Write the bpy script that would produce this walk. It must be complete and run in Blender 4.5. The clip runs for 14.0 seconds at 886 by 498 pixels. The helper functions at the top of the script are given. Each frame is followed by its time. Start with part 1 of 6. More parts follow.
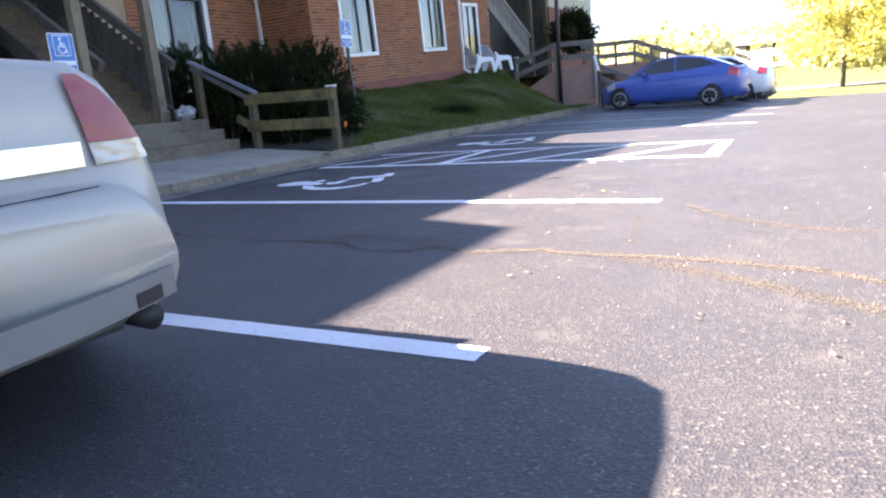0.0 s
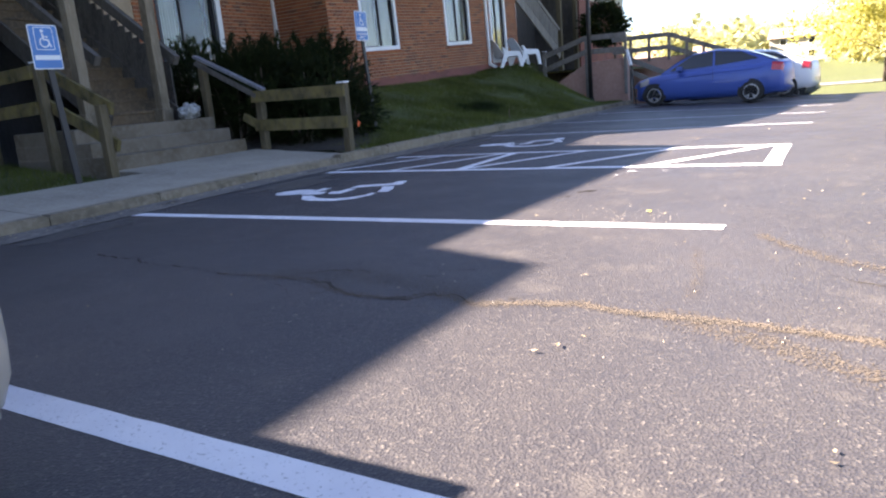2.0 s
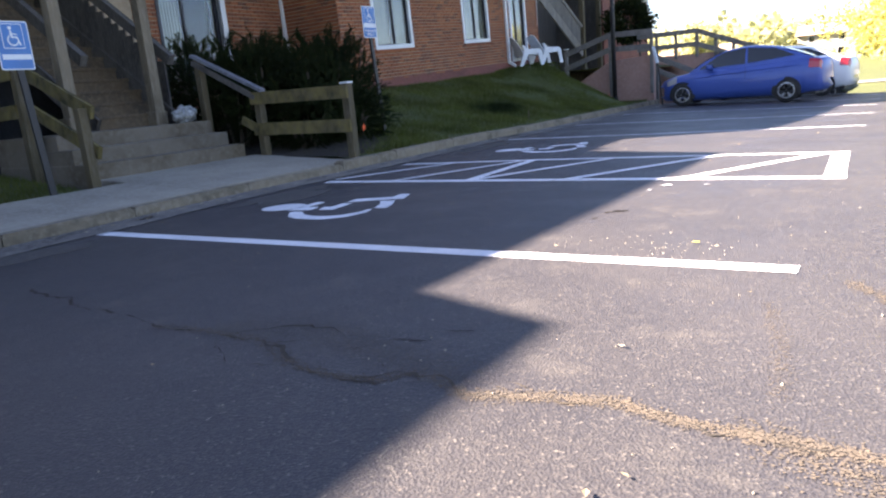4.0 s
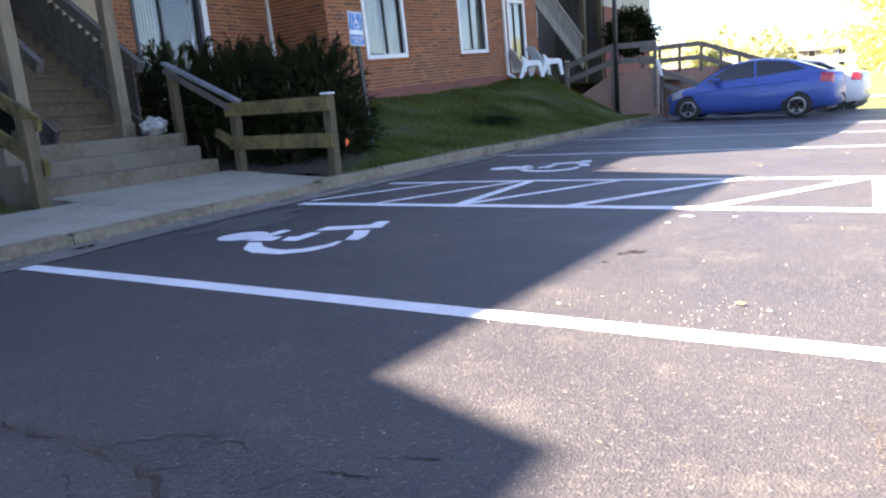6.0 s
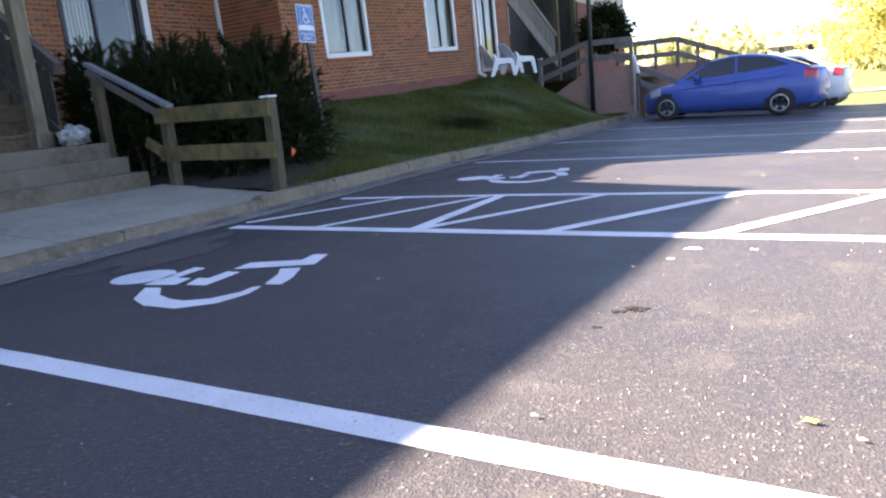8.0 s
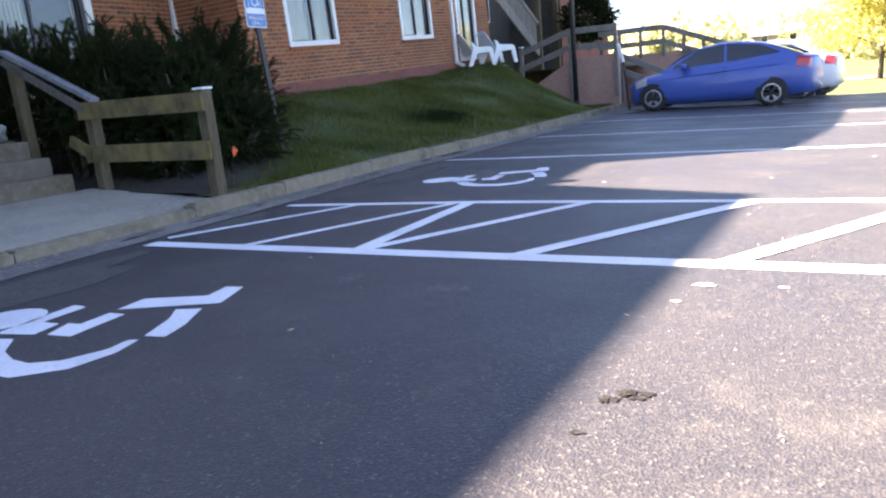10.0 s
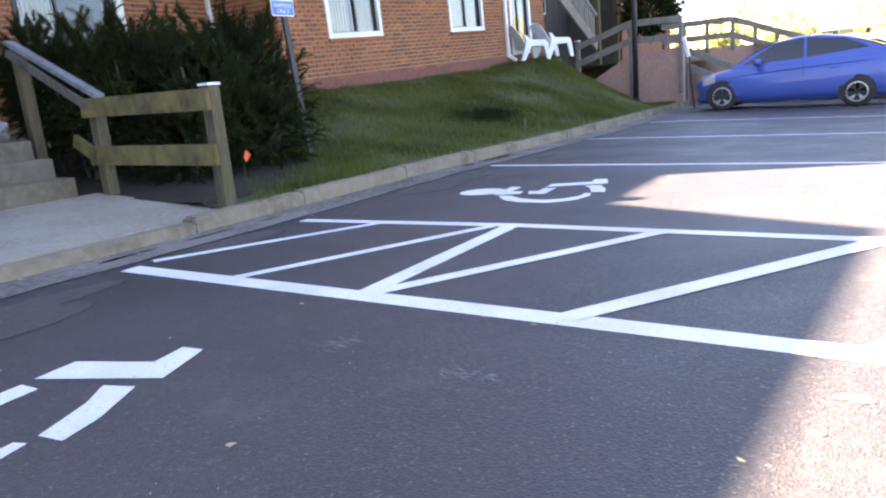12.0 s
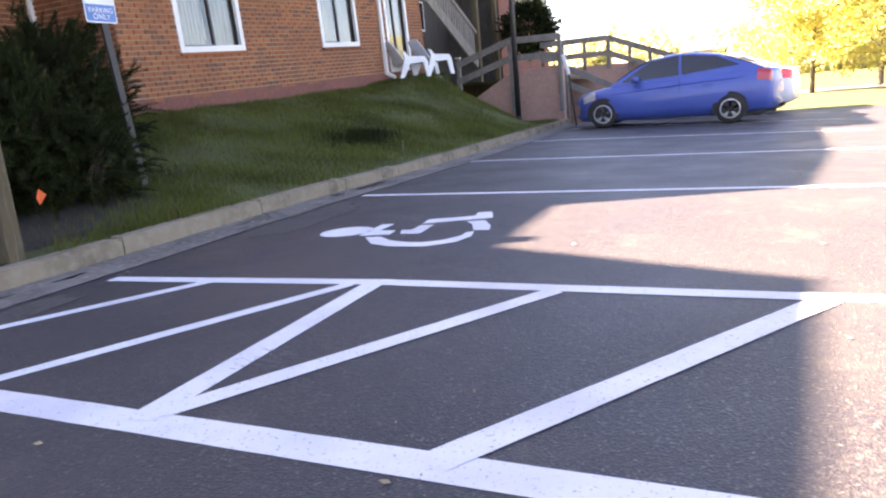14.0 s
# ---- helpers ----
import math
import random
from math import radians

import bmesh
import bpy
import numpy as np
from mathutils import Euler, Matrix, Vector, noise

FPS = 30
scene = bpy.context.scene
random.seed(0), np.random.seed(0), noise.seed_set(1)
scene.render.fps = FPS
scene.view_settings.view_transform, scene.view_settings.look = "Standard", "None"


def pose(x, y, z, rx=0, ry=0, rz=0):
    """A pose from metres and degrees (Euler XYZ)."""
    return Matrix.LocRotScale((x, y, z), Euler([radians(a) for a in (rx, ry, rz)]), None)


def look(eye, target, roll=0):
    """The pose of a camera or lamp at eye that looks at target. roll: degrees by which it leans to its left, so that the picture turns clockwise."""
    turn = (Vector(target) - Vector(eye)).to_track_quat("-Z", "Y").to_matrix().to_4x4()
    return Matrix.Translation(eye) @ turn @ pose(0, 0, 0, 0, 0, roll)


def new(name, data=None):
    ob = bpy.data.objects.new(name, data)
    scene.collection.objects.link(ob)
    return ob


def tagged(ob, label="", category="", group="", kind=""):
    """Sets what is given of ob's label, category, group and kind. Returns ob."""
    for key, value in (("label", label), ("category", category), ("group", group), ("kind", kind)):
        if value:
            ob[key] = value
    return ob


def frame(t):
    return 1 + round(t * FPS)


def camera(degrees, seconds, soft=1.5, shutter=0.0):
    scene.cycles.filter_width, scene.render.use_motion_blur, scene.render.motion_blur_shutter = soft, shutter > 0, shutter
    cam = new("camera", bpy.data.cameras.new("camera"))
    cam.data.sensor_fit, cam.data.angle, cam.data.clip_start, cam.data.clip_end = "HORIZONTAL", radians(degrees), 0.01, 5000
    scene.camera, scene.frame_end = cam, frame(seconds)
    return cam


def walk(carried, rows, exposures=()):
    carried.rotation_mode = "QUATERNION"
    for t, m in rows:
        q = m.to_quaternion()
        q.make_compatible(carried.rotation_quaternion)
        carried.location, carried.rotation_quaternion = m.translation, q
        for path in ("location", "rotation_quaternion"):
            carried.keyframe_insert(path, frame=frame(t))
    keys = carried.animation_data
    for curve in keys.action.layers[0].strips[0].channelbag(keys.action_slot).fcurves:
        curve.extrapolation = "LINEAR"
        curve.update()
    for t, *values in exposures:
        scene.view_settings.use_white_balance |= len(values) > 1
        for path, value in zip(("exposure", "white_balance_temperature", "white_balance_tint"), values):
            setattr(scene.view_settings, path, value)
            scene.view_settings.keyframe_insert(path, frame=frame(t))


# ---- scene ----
cam = camera(64.8, 14.0, soft=2.2)

PATH = [
    (0, (1.352, -0.962, 0.85), (0.395, 0.74, 0.417), -5.0),
    (0.5, (1.266, -0.757, 0.854), (0.281, 0.93, 0.424), -5.0),
    (1, (1.184, -0.555, 0.853), (0.189, 1.126, 0.424), -5.2),
    (1.5, (1.091, -0.332, 0.862), (0.09, 1.341, 0.415), -5.3),
    (2, (0.997, -0.112, 0.874), (-0.024, 1.551, 0.433), -5.0),
    (2.5, (0.905, 0.104, 0.869), (-0.146, 1.752, 0.445), -5.2),
    (5, (0.5, 1.066, 0.889), (-0.588, 2.685, 0.442), -5.0),
    (5.5, (0.403, 1.266, 0.884), (-0.696, 2.878, 0.444), -4.8),
    (6, (0.316, 1.472, 0.884), (-0.754, 3.112, 0.477), -4.7),
    (6.5, (0.217, 1.709, 0.891), (-0.812, 3.37, 0.467), -4.9),
    (7, (0.117, 1.941, 0.9), (-0.919, 3.6, 0.479), -5.1),
    (7.5, (0.007, 2.196, 0.919), (-1.021, 3.853, 0.477), -5.0),
    (8, (-0.081, 2.44, 0.909), (-1.095, 4.114, 0.494), -5.3),
    (8.5, (-0.165, 2.685, 0.896), (-1.14, 4.378, 0.466), -5.5),
    (11, (-0.513, 3.771, 0.895), (-1.496, 5.455, 0.449), -5.4),
    (11.5, (-0.618, 3.996, 0.902), (-1.649, 5.652, 0.461), -5.2),
    (12, (-0.741, 4.245, 0.919), (-1.839, 5.855, 0.473), -5.1),
    (12.5, (-0.859, 4.516, 0.915), (-1.943, 6.139, 0.479), -5.0),
    (13, (-0.955, 4.765, 0.909), (-1.962, 6.438, 0.479), -5.0),
    (13.5, (-1.03, 5.0, 0.91), (-1.953, 6.72, 0.473), -5.2),
    (14, (-1.072, 5.204, 0.916), (-1.902, 6.973, 0.49), -5.3),
]
EXPOSURES = [(0, 3.47, 6900, 20), (1.2, 3.32, 6900, 20), (2.5, 2.97, 7000, 20), (5, 3.29, 7000, 20), (6.3, 3.45, 7000, 20), (7.3, 3.31, 7000, 20),
             (8.5, 3.29, 7000, 20), (11, 3.92, 7150, 20), (11.5, 4.09, 7700, 21), (12.2, 4.26, 7900, 22), (12.5, 4.3, 8000, 23), (13, 4.36, 8200, 29), (14, 3.97, 8500, 29)]
walk(cam, [(t, look(eye, target, roll)) for t, eye, target, roll in PATH],
     EXPOSURES)

# ---- light ----
SHIFT_X, SHIFT_Y = 1.51, 0.50          # shadow thrown by one metre of height
world = bpy.data.worlds.new("sky")
scene.world = world
world.use_nodes = True
wn = world.node_tree.nodes
sky = wn.new("ShaderNodeTexSky")
sky.sky_type = "NISHITA"
sky.sun_disc = False
sky.sun_elevation = math.atan2(1, math.hypot(SHIFT_X, SHIFT_Y))
sky.sun_rotation = math.atan2(-SHIFT_X, -SHIFT_Y)
sky.air_density, sky.dust_density, sky.ozone_density = 0.75, 0.7, 2.4
wn["Background"].inputs["Strength"].default_value = 0.05
world.node_tree.links.new(sky.outputs["Color"], wn["Background"].inputs["Color"])
sun = new("sun", bpy.data.lights.new("sun", "SUN"))
sun.data.energy, sun.data.angle, sun.data.color = 5.0, radians(0.55), (1.0, 0.93, 0.82)
sun.matrix_world = look((-SHIFT_X * 30, -SHIFT_Y * 30, 30), (0, 0, 0))


# ---- materials ----
def mix_colour(nt, fac, a, b):
    n = nt.nodes.new("ShaderNodeMix")
    n.data_type = "RGBA"
    for sock, v in ((n.inputs[0], fac), (n.inputs[6], a), (n.inputs[7], b)):
        if isinstance(v, bpy.types.NodeSocket):
            nt.links.new(v, sock)
        elif isinstance(v, tuple):
            sock.default_value = (*v, 1)
        else:
            sock.default_value = v
    return n.outputs[2]


def coords(nt, stretch=(1, 1, 1)):
    g = nt.nodes.new("ShaderNodeNewGeometry")
    m = nt.nodes.new("ShaderNodeMapping")
    m.inputs["Scale"].default_value = stretch
    nt.links.new(g.outputs["Position"], m.inputs["Vector"])
    return m.outputs[0]


def noise_tex(nt, vec, scale, detail=4.0, rough=0.6):
    n = nt.nodes.new("ShaderNodeTexNoise")
    n.inputs["Scale"].default_value, n.inputs["Detail"].default_value, n.inputs["Roughness"].default_value = scale, detail, rough
    nt.links.new(vec, n.inputs["Vector"])
    return n.outputs["Fac"]


def ramp(nt, fac, lo, hi):
    n = nt.nodes.new("ShaderNodeMapRange")
    n.inputs[1].default_value, n.inputs[2].default_value = lo, hi
    nt.links.new(fac, n.inputs[0])
    return n.outputs[0]


def material(name, base, dark=None, light=None, rough=0.8, metal=0.0, big=0.8, small=30.0, bump=0.3, depth=0.004,
             stretch=(1, 1, 1), vary=None, coat=0.0, spec=0.5, big_range=(0.4, 0.7), small_range=(0.45, 0.75), spread=()):
    """A surface with two scales of variation, relief, and a spread of colour from piece to piece."""
    m = bpy.data.materials.new(name)
    m.use_nodes = True
    nt = m.node_tree
    p = nt.nodes["Principled BSDF"]
    p.inputs["Roughness"].default_value, p.inputs["Metallic"].default_value = rough, metal
    p.inputs["Coat Weight"].default_value = coat
    p.inputs["Coat Roughness"].default_value = 0.06
    p.inputs["Specular IOR Level"].default_value = spec
    vec = coords(nt, stretch)
    col = base
    if vary:
        kind, other, amount = vary
        src = nt.nodes.new("ShaderNodeObjectInfo").outputs["Random"] if kind == "object" else nt.nodes.new("ShaderNodeNewGeometry").outputs["Random Per Island"]
        r = nt.nodes.new("ShaderNodeValToRGB")
        r.color_ramp.elements[0].color = (*base, 1)
        r.color_ramp.elements[1].color = (*other, 1)
        r.color_ramp.elements[0].position, r.color_ramp.elements[1].position = 1 - amount, 1.0
        if spread:
            for at, c in spread:
                r.color_ramp.elements.new(at).color = (*c, 1)
        nt.links.new(src, r.inputs[0])
        col = r.outputs[0]
    if dark:
        col = mix_colour(nt, ramp(nt, noise_tex(nt, vec, big), *big_range), col, dark)
    if light:
        col = mix_colour(nt, ramp(nt, noise_tex(nt, vec, small), *small_range), col, light)
    if isinstance(col, tuple):
        p.inputs["Base Color"].default_value = (*col, 1)
    else:
        nt.links.new(col, p.inputs["Base Color"])
    if bump:
        b = nt.nodes.new("ShaderNodeBump")
        b.inputs["Strength"].default_value, b.inputs["Distance"].default_value = bump, depth
        nt.links.new(noise_tex(nt, vec, small * 1.3, 6.0, 0.7), b.inputs["Height"])
        nt.links.new(b.outputs[0], p.inputs["Normal"])
    return m


def asphalt_material():
    m = bpy.data.materials.new("asphalt")
    m.use_nodes = True
    nt = m.node_tree
    p = nt.nodes["Principled BSDF"]
    vec = coords(nt)
    v = nt.nodes.new("ShaderNodeTexVoronoi")
    v.inputs["Scale"].default_value = 120
    nt.links.new(vec, v.inputs["Vector"])
    stone = nt.nodes.new("ShaderNodeSeparateColor")
    nt.links.new(v.outputs["Color"], stone.inputs[0])
    col = mix_colour(nt, ramp(nt, noise_tex(nt, vec, 0.45, 5), 0.42, 0.68), (0.040, 0.038, 0.043), (0.062, 0.056, 0.056))
    col = mix_colour(nt, ramp(nt, stone.outputs[0], 0.45, 1.0), col, (0.082, 0.074, 0.071))
    col = mix_colour(nt, ramp(nt, stone.outputs[1], 0.94, 1.0), col, (0.155, 0.138, 0.122))
    col = mix_colour(nt, ramp(nt, noise_tex(nt, vec, 2.6, 6, 0.7), 0.56, 0.84), col, (0.12, 0.107, 0.094))
    nt.links.new(col, p.inputs["Base Color"])
    nt.links.new(ramp(nt, noise_tex(nt, vec, 1.3), -0.7, 1.75), p.inputs["Roughness"])
    p.inputs["Specular IOR Level"].default_value = 0.45
    b = nt.nodes.new("ShaderNodeBump")
    b.inputs["Strength"].default_value, b.inputs["Distance"].default_value = 0.42, 0.006
    nt.links.new(v.outputs["Distance"], b.inputs["Height"])
    b2 = nt.nodes.new("ShaderNodeBump")
    b2.inputs["Strength"].default_value, b2.inputs["Distance"].default_value = 0.16, 0.008
    nt.links.new(noise_tex(nt, vec, 28, 6, 0.7), b2.inputs["Height"])
    nt.links.new(b.outputs[0], b2.inputs["Normal"])
    nt.links.new(b2.outputs[0], p.inputs["Normal"])
    return m


def plain(name, base, rough=0.5, metal=0.0, coat=0.0, alpha_glass=False):
    m = bpy.data.materials.new(name)
    m.use_nodes = True
    p = m.node_tree.nodes["Principled BSDF"]
    p.inputs["Base Color"].default_value = (*base, 1)
    p.inputs["Roughness"].default_value, p.inputs["Metallic"].default_value, p.inputs["Coat Weight"].default_value = rough, metal, coat
    if alpha_glass:
        p.inputs["Transmission Weight"].default_value = 1.0
        p.inputs["IOR"].default_value = 1.45
    return m


def leafy(m, amount=0.5):
    """Lets light through the leaves of a material."""
    nt = m.node_tree
    p, out = nt.nodes["Principled BSDF"], nt.nodes["Material Output"]
    t = nt.nodes.new("ShaderNodeBsdfTranslucent")
    mx = nt.nodes.new("ShaderNodeMixShader")
    mx.inputs[0].default_value = amount
    nt.links.new(p.inputs["Base Color"].links[0].from_socket, t.inputs["Color"])
    nt.links.new(p.outputs[0], mx.inputs[1])
    nt.links.new(t.outputs[0], mx.inputs[2])
    nt.links.new(mx.outputs[0], out.inputs["Surface"])
    return m


ASPHALT = asphalt_material()
PAINT_LINE = material("road_paint", (0.78, 0.78, 0.80), (0.62, 0.62, 0.65), (0.40, 0.40, 0.41), rough=0.75, big=1.6, small=70, small_range=(0.60, 0.68), bump=0.4, depth=0.004)
CONCRETE = material("concrete", (0.35, 0.305, 0.24), (0.25, 0.215, 0.17), (0.41, 0.365, 0.30), rough=0.9, big=1.4, small=22, bump=0.35, depth=0.005)
KERB = material("kerb_concrete", (0.27, 0.215, 0.15), (0.10, 0.08, 0.055), (0.31, 0.26, 0.195), rough=0.95, big=2.2, small=12, bump=0.5, depth=0.006)
GUTTER = material("gutter_concrete", (0.20, 0.175, 0.15), (0.075, 0.068, 0.062), (0.26, 0.23, 0.20), rough=0.95, big=1.7, small=18, bump=0.5, depth=0.006)
STEP_CONCRETE = material("step_concrete", (0.19, 0.155, 0.115), (0.105, 0.078, 0.045), (0.215, 0.18, 0.14), rough=0.9, big=1.6, small=12, bump=0.3, depth=0.005)
TIMBER = material("weathered_timber", (0.13, 0.096, 0.048), (0.055, 0.045, 0.02), (0.15, 0.122, 0.085), rough=0.85, big=1.2, small=9, stretch=(5, 5, 0.7), bump=0.4, depth=0.004)
TIMBER_GREEN = material("mossy_timber", (0.19, 0.145, 0.048), (0.036, 0.032, 0.012), (0.14, 0.11, 0.06), rough=0.85, big=3.2, small=7, stretch=(1.6, 1.6, 1.2), bump=0.4, depth=0.004)
TIMBER_GREY = material("grey_timber", (0.11, 0.095, 0.08), (0.055, 0.048, 0.042), (0.15, 0.135, 0.12), rough=0.85, big=2.0, small=10, stretch=(3, 3, 1), bump=0.4, depth=0.004)
RAIL_TOP = material("painted_rail", (0.20, 0.20, 0.22), (0.12, 0.12, 0.13), (0.3, 0.3, 0.32), rough=0.55, big=3, small=20, bump=0.2)
TREAD = material("stair_tread_wood", (0.13, 0.085, 0.045), (0.06, 0.048, 0.035), (0.17, 0.12, 0.07), rough=0.8, big=2.5, small=16, stretch=(4, 1, 1), bump=0.3)
SIDING = material("dark_siding", (0.07, 0.068, 0.068), (0.045, 0.042, 0.042), (0.095, 0.09, 0.088), rough=0.8, big=1.0, small=14, stretch=(1, 4, 0.6), bump=0.3)
BEIGE = material("beige_siding", (0.46, 0.42, 0.35), (0.38, 0.35, 0.29), (0.52, 0.48, 0.42), rough=0.8, big=0.8, small=10, bump=0.15)
BRICK = material("brick", (0.36, 0.108, 0.044), (0.22, 0.070, 0.035), (0.42, 0.16, 0.075), rough=0.9, big=1.1, small=40, bump=0.4, depth=0.004, vary=("object", (0.075, 0.045, 0.04), 1.0),
                 spread=((0.18, (0.42, 0.16, 0.066)), (0.4, (0.26, 0.082, 0.038)), (0.62, (0.37, 0.12, 0.052)), (0.82, (0.15, 0.062, 0.042))))
BRICK_MANY = material("brick_far", (0.36, 0.108, 0.044), (0.22, 0.070, 0.035), (0.42, 0.16, 0.075), rough=0.9, big=1.1, small=40, bump=0.4, depth=0.004, vary=("island", (0.075, 0.045, 0.04), 1.0),
                 spread=((0.18, (0.42, 0.16, 0.066)), (0.4, (0.26, 0.082, 0.038)), (0.62, (0.37, 0.12, 0.052)), (0.82, (0.15, 0.062, 0.042))))
MORTAR = material("mortar", (0.40, 0.30, 0.20), (0.27, 0.19, 0.125), (0.46, 0.36, 0.25), rough=0.95, big=1.0, small=30, bump=0.4)
FOUNDATION = material("painted_foundation", (0.22, 0.075, 0.055), (0.14, 0.055, 0.042), (0.26, 0.105, 0.08), rough=0.85, big=1.2, small=14, bump=0.4, depth=0.006)
RETAINING = material("pink_render", (0.47, 0.275, 0.215), (0.37, 0.215, 0.17), (0.52, 0.335, 0.27), rough=0.9, big=0.7, small=10, bump=0.3, depth=0.006)
ROOF = material("roof_shingle", (0.10, 0.09, 0.085), (0.07, 0.065, 0.06), (0.15, 0.14, 0.13), rough=0.95, big=0.7, small=8, bump=0.4)
WHITE = material("white_paint", (0.80, 0.80, 0.79), (0.70, 0.70, 0.69), None, rough=0.45, big=2.0, bump=0.1, small=30)
CHAIR_WHITE = material("white_plastic", (0.76, 0.78, 0.80), (0.64, 0.66, 0.68), None, rough=0.4, big=3.0, bump=0.05, small=30)
CURTAIN = material("curtain", (0.36, 0.34, 0.26), (0.22, 0.21, 0.17), None, rough=0.9, big=2.0, stretch=(14, 14, 0.4), bump=0.4, small=3, depth=0.03)
UNLIT_ROOM = plain("unlit_room_black", (0.02, 0.02, 0.022), 0.9)
DARK_FRAME = plain("dark_frame", (0.03, 0.03, 0.035), 0.5)
GLASS = plain("glass", (0.9, 0.95, 0.95), 0.02, alpha_glass=True)
SOIL = material("mulch_soil", (0.036, 0.026, 0.017), (0.02, 0.015, 0.011), (0.065, 0.048, 0.032), rough=1.0, big=2.0, small=45, bump=0.8, depth=0.02)
TURF = material("turf", (0.078, 0.098, 0.024), (0.044, 0.054, 0.016), (0.12, 0.125, 0.04), rough=1.0, big=1.1, small=40, bump=0.8, depth=0.02)
BLADE = material("grass_blade", (0.125, 0.155, 0.020), (0.062, 0.078, 0.012), None, rough=0.7, big=0.9, bump=0, vary=("island", (0.19, 0.175, 0.07), 0.45))
NEEDLE = material("juniper_needles", (0.017, 0.027, 0.007), (0.008, 0.012, 0.004), None, rough=0.9, spec=0.15, big=1.9, bump=0, vary=("island", (0.06, 0.066, 0.016), 0.3))
BARK = material("bark", (0.10, 0.075, 0.055), (0.05, 0.04, 0.03), (0.16, 0.13, 0.1), rough=0.95, big=3, small=20, stretch=(3, 3, 0.6), bump=0.8, depth=0.02)
# leaf colours raised for backlight and overexposure, the far one paled for haze
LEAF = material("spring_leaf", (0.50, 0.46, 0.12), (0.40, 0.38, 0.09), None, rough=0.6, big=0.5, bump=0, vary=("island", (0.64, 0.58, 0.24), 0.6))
LEAF_HAZED = material("hazed_leaf", (0.52, 0.50, 0.24), (0.42, 0.42, 0.19), None, rough=0.8, big=0.06, bump=0, vary=("island", (0.64, 0.60, 0.36), 0.6))
BLACK_STEEL = material("black_steel", (0.018, 0.018, 0.020), (0.03, 0.026, 0.024), None, rough=0.5, big=4, bump=0.1, small=30)
SIGN_BLUE = material("sign_blue", (0.04, 0.19, 0.50), (0.05, 0.17, 0.42), None, rough=0.4, big=4, bump=0)
SIGN_WHITE = material("sign_white", (0.78, 0.80, 0.82), (0.66, 0.68, 0.70), None, rough=0.4, big=4, bump=0)
ORANGE = plain("orange_flag", (0.85, 0.13, 0.03), 0.6)
RUBBER = material("tyre_rubber", (0.02, 0.02, 0.02), (0.035, 0.033, 0.03), None, rough=0.85, big=5, bump=0.2, small=40)
ALLOY = material("alloy", (0.55, 0.55, 0.56), (0.35, 0.35, 0.36), None, rough=0.35, metal=0.9, big=6, bump=0)
CHROME = plain("chrome", (0.52, 0.52, 0.50), 0.16, 1.0)
CAR_GLASS = plain("car_glass", (0.012, 0.014, 0.016), 0.04, 0.0, 0.6)
BLUE_CAR = material("blue_car_paint", (0.042, 0.098, 0.38), (0.036, 0.085, 0.34), None, rough=0.42, metal=0.15, big=1.0, bump=0, coat=0.45)
SILVER_CAR = material("silver_car_paint", (0.44, 0.415, 0.37), (0.41, 0.385, 0.345), None, rough=0.45, metal=0.3, big=1.0, bump=0.03, small=200, coat=0.35)
WHITE_CAR = plain("white_car_paint", (0.75, 0.76, 0.78), 0.3, 0.0, 0.8)
GREY_CAR = plain("grey_car_paint", (0.22, 0.23, 0.24), 0.35, 0.3, 0.8)
BLACK_PLASTIC = plain("black_plastic", (0.015, 0.015, 0.016), 0.6)
RED_LENS = plain("red_lens", (0.24, 0.012, 0.025), 0.3, 0.0, 0.25)
BRIGHT_RED = plain("bright_red_lens", (0.48, 0.02, 0.03), 0.15, 0.0, 1.0)
TIMBER_POST = material("tan_timber", (0.21, 0.165, 0.108), (0.12, 0.095, 0.06), (0.26, 0.21, 0.15), rough=0.85, big=1.5, small=8, stretch=(4, 4, 0.8), bump=0.3)
# grey timber lightened to carry the haze over the far fences and stairs
TIMBER_HAZED = material("hazed_grey_timber", (0.21, 0.19, 0.165), (0.13, 0.115, 0.10), (0.27, 0.25, 0.22), rough=0.85, big=1.5, small=8, stretch=(3, 3, 1), bump=0.3)
PASSAGE = material("grey_boards", (0.10, 0.086, 0.075), (0.06, 0.052, 0.046), (0.125, 0.11, 0.10), rough=0.85, big=1.0, small=8, stretch=(1, 4, 0.6), bump=0.3)
YELLOW_LEAF = plain("yellow_leaf", (0.75, 0.62, 0.10), 0.6)
CLEAR_LENS = plain("clear_lens", (0.42, 0.41, 0.40), 0.12, 0.0, 1.0)
CRACK = material("crack_dirt", (0.020, 0.018, 0.017), (0.10, 0.075, 0.05), (0.06, 0.05, 0.04), rough=1.0, big=1.6, small=40, bump=0.6)
OIL = material("oil_stain", (0.020, 0.018, 0.018), (0.012, 0.011, 0.011), (0.06, 0.055, 0.05), rough=1.0, big=9, small=60, bump=0.4, spec=0.1)
LEAF_LITTER = material("leaf_litter", (0.42, 0.33, 0.20), (0.22, 0.15, 0.08), None, rough=0.8, big=6, bump=0, vary=("island", (0.6, 0.55, 0.45), 0.4))

for leaf_mat in (LEAF, LEAF_HAZED, BLADE):
    leafy(leaf_mat)


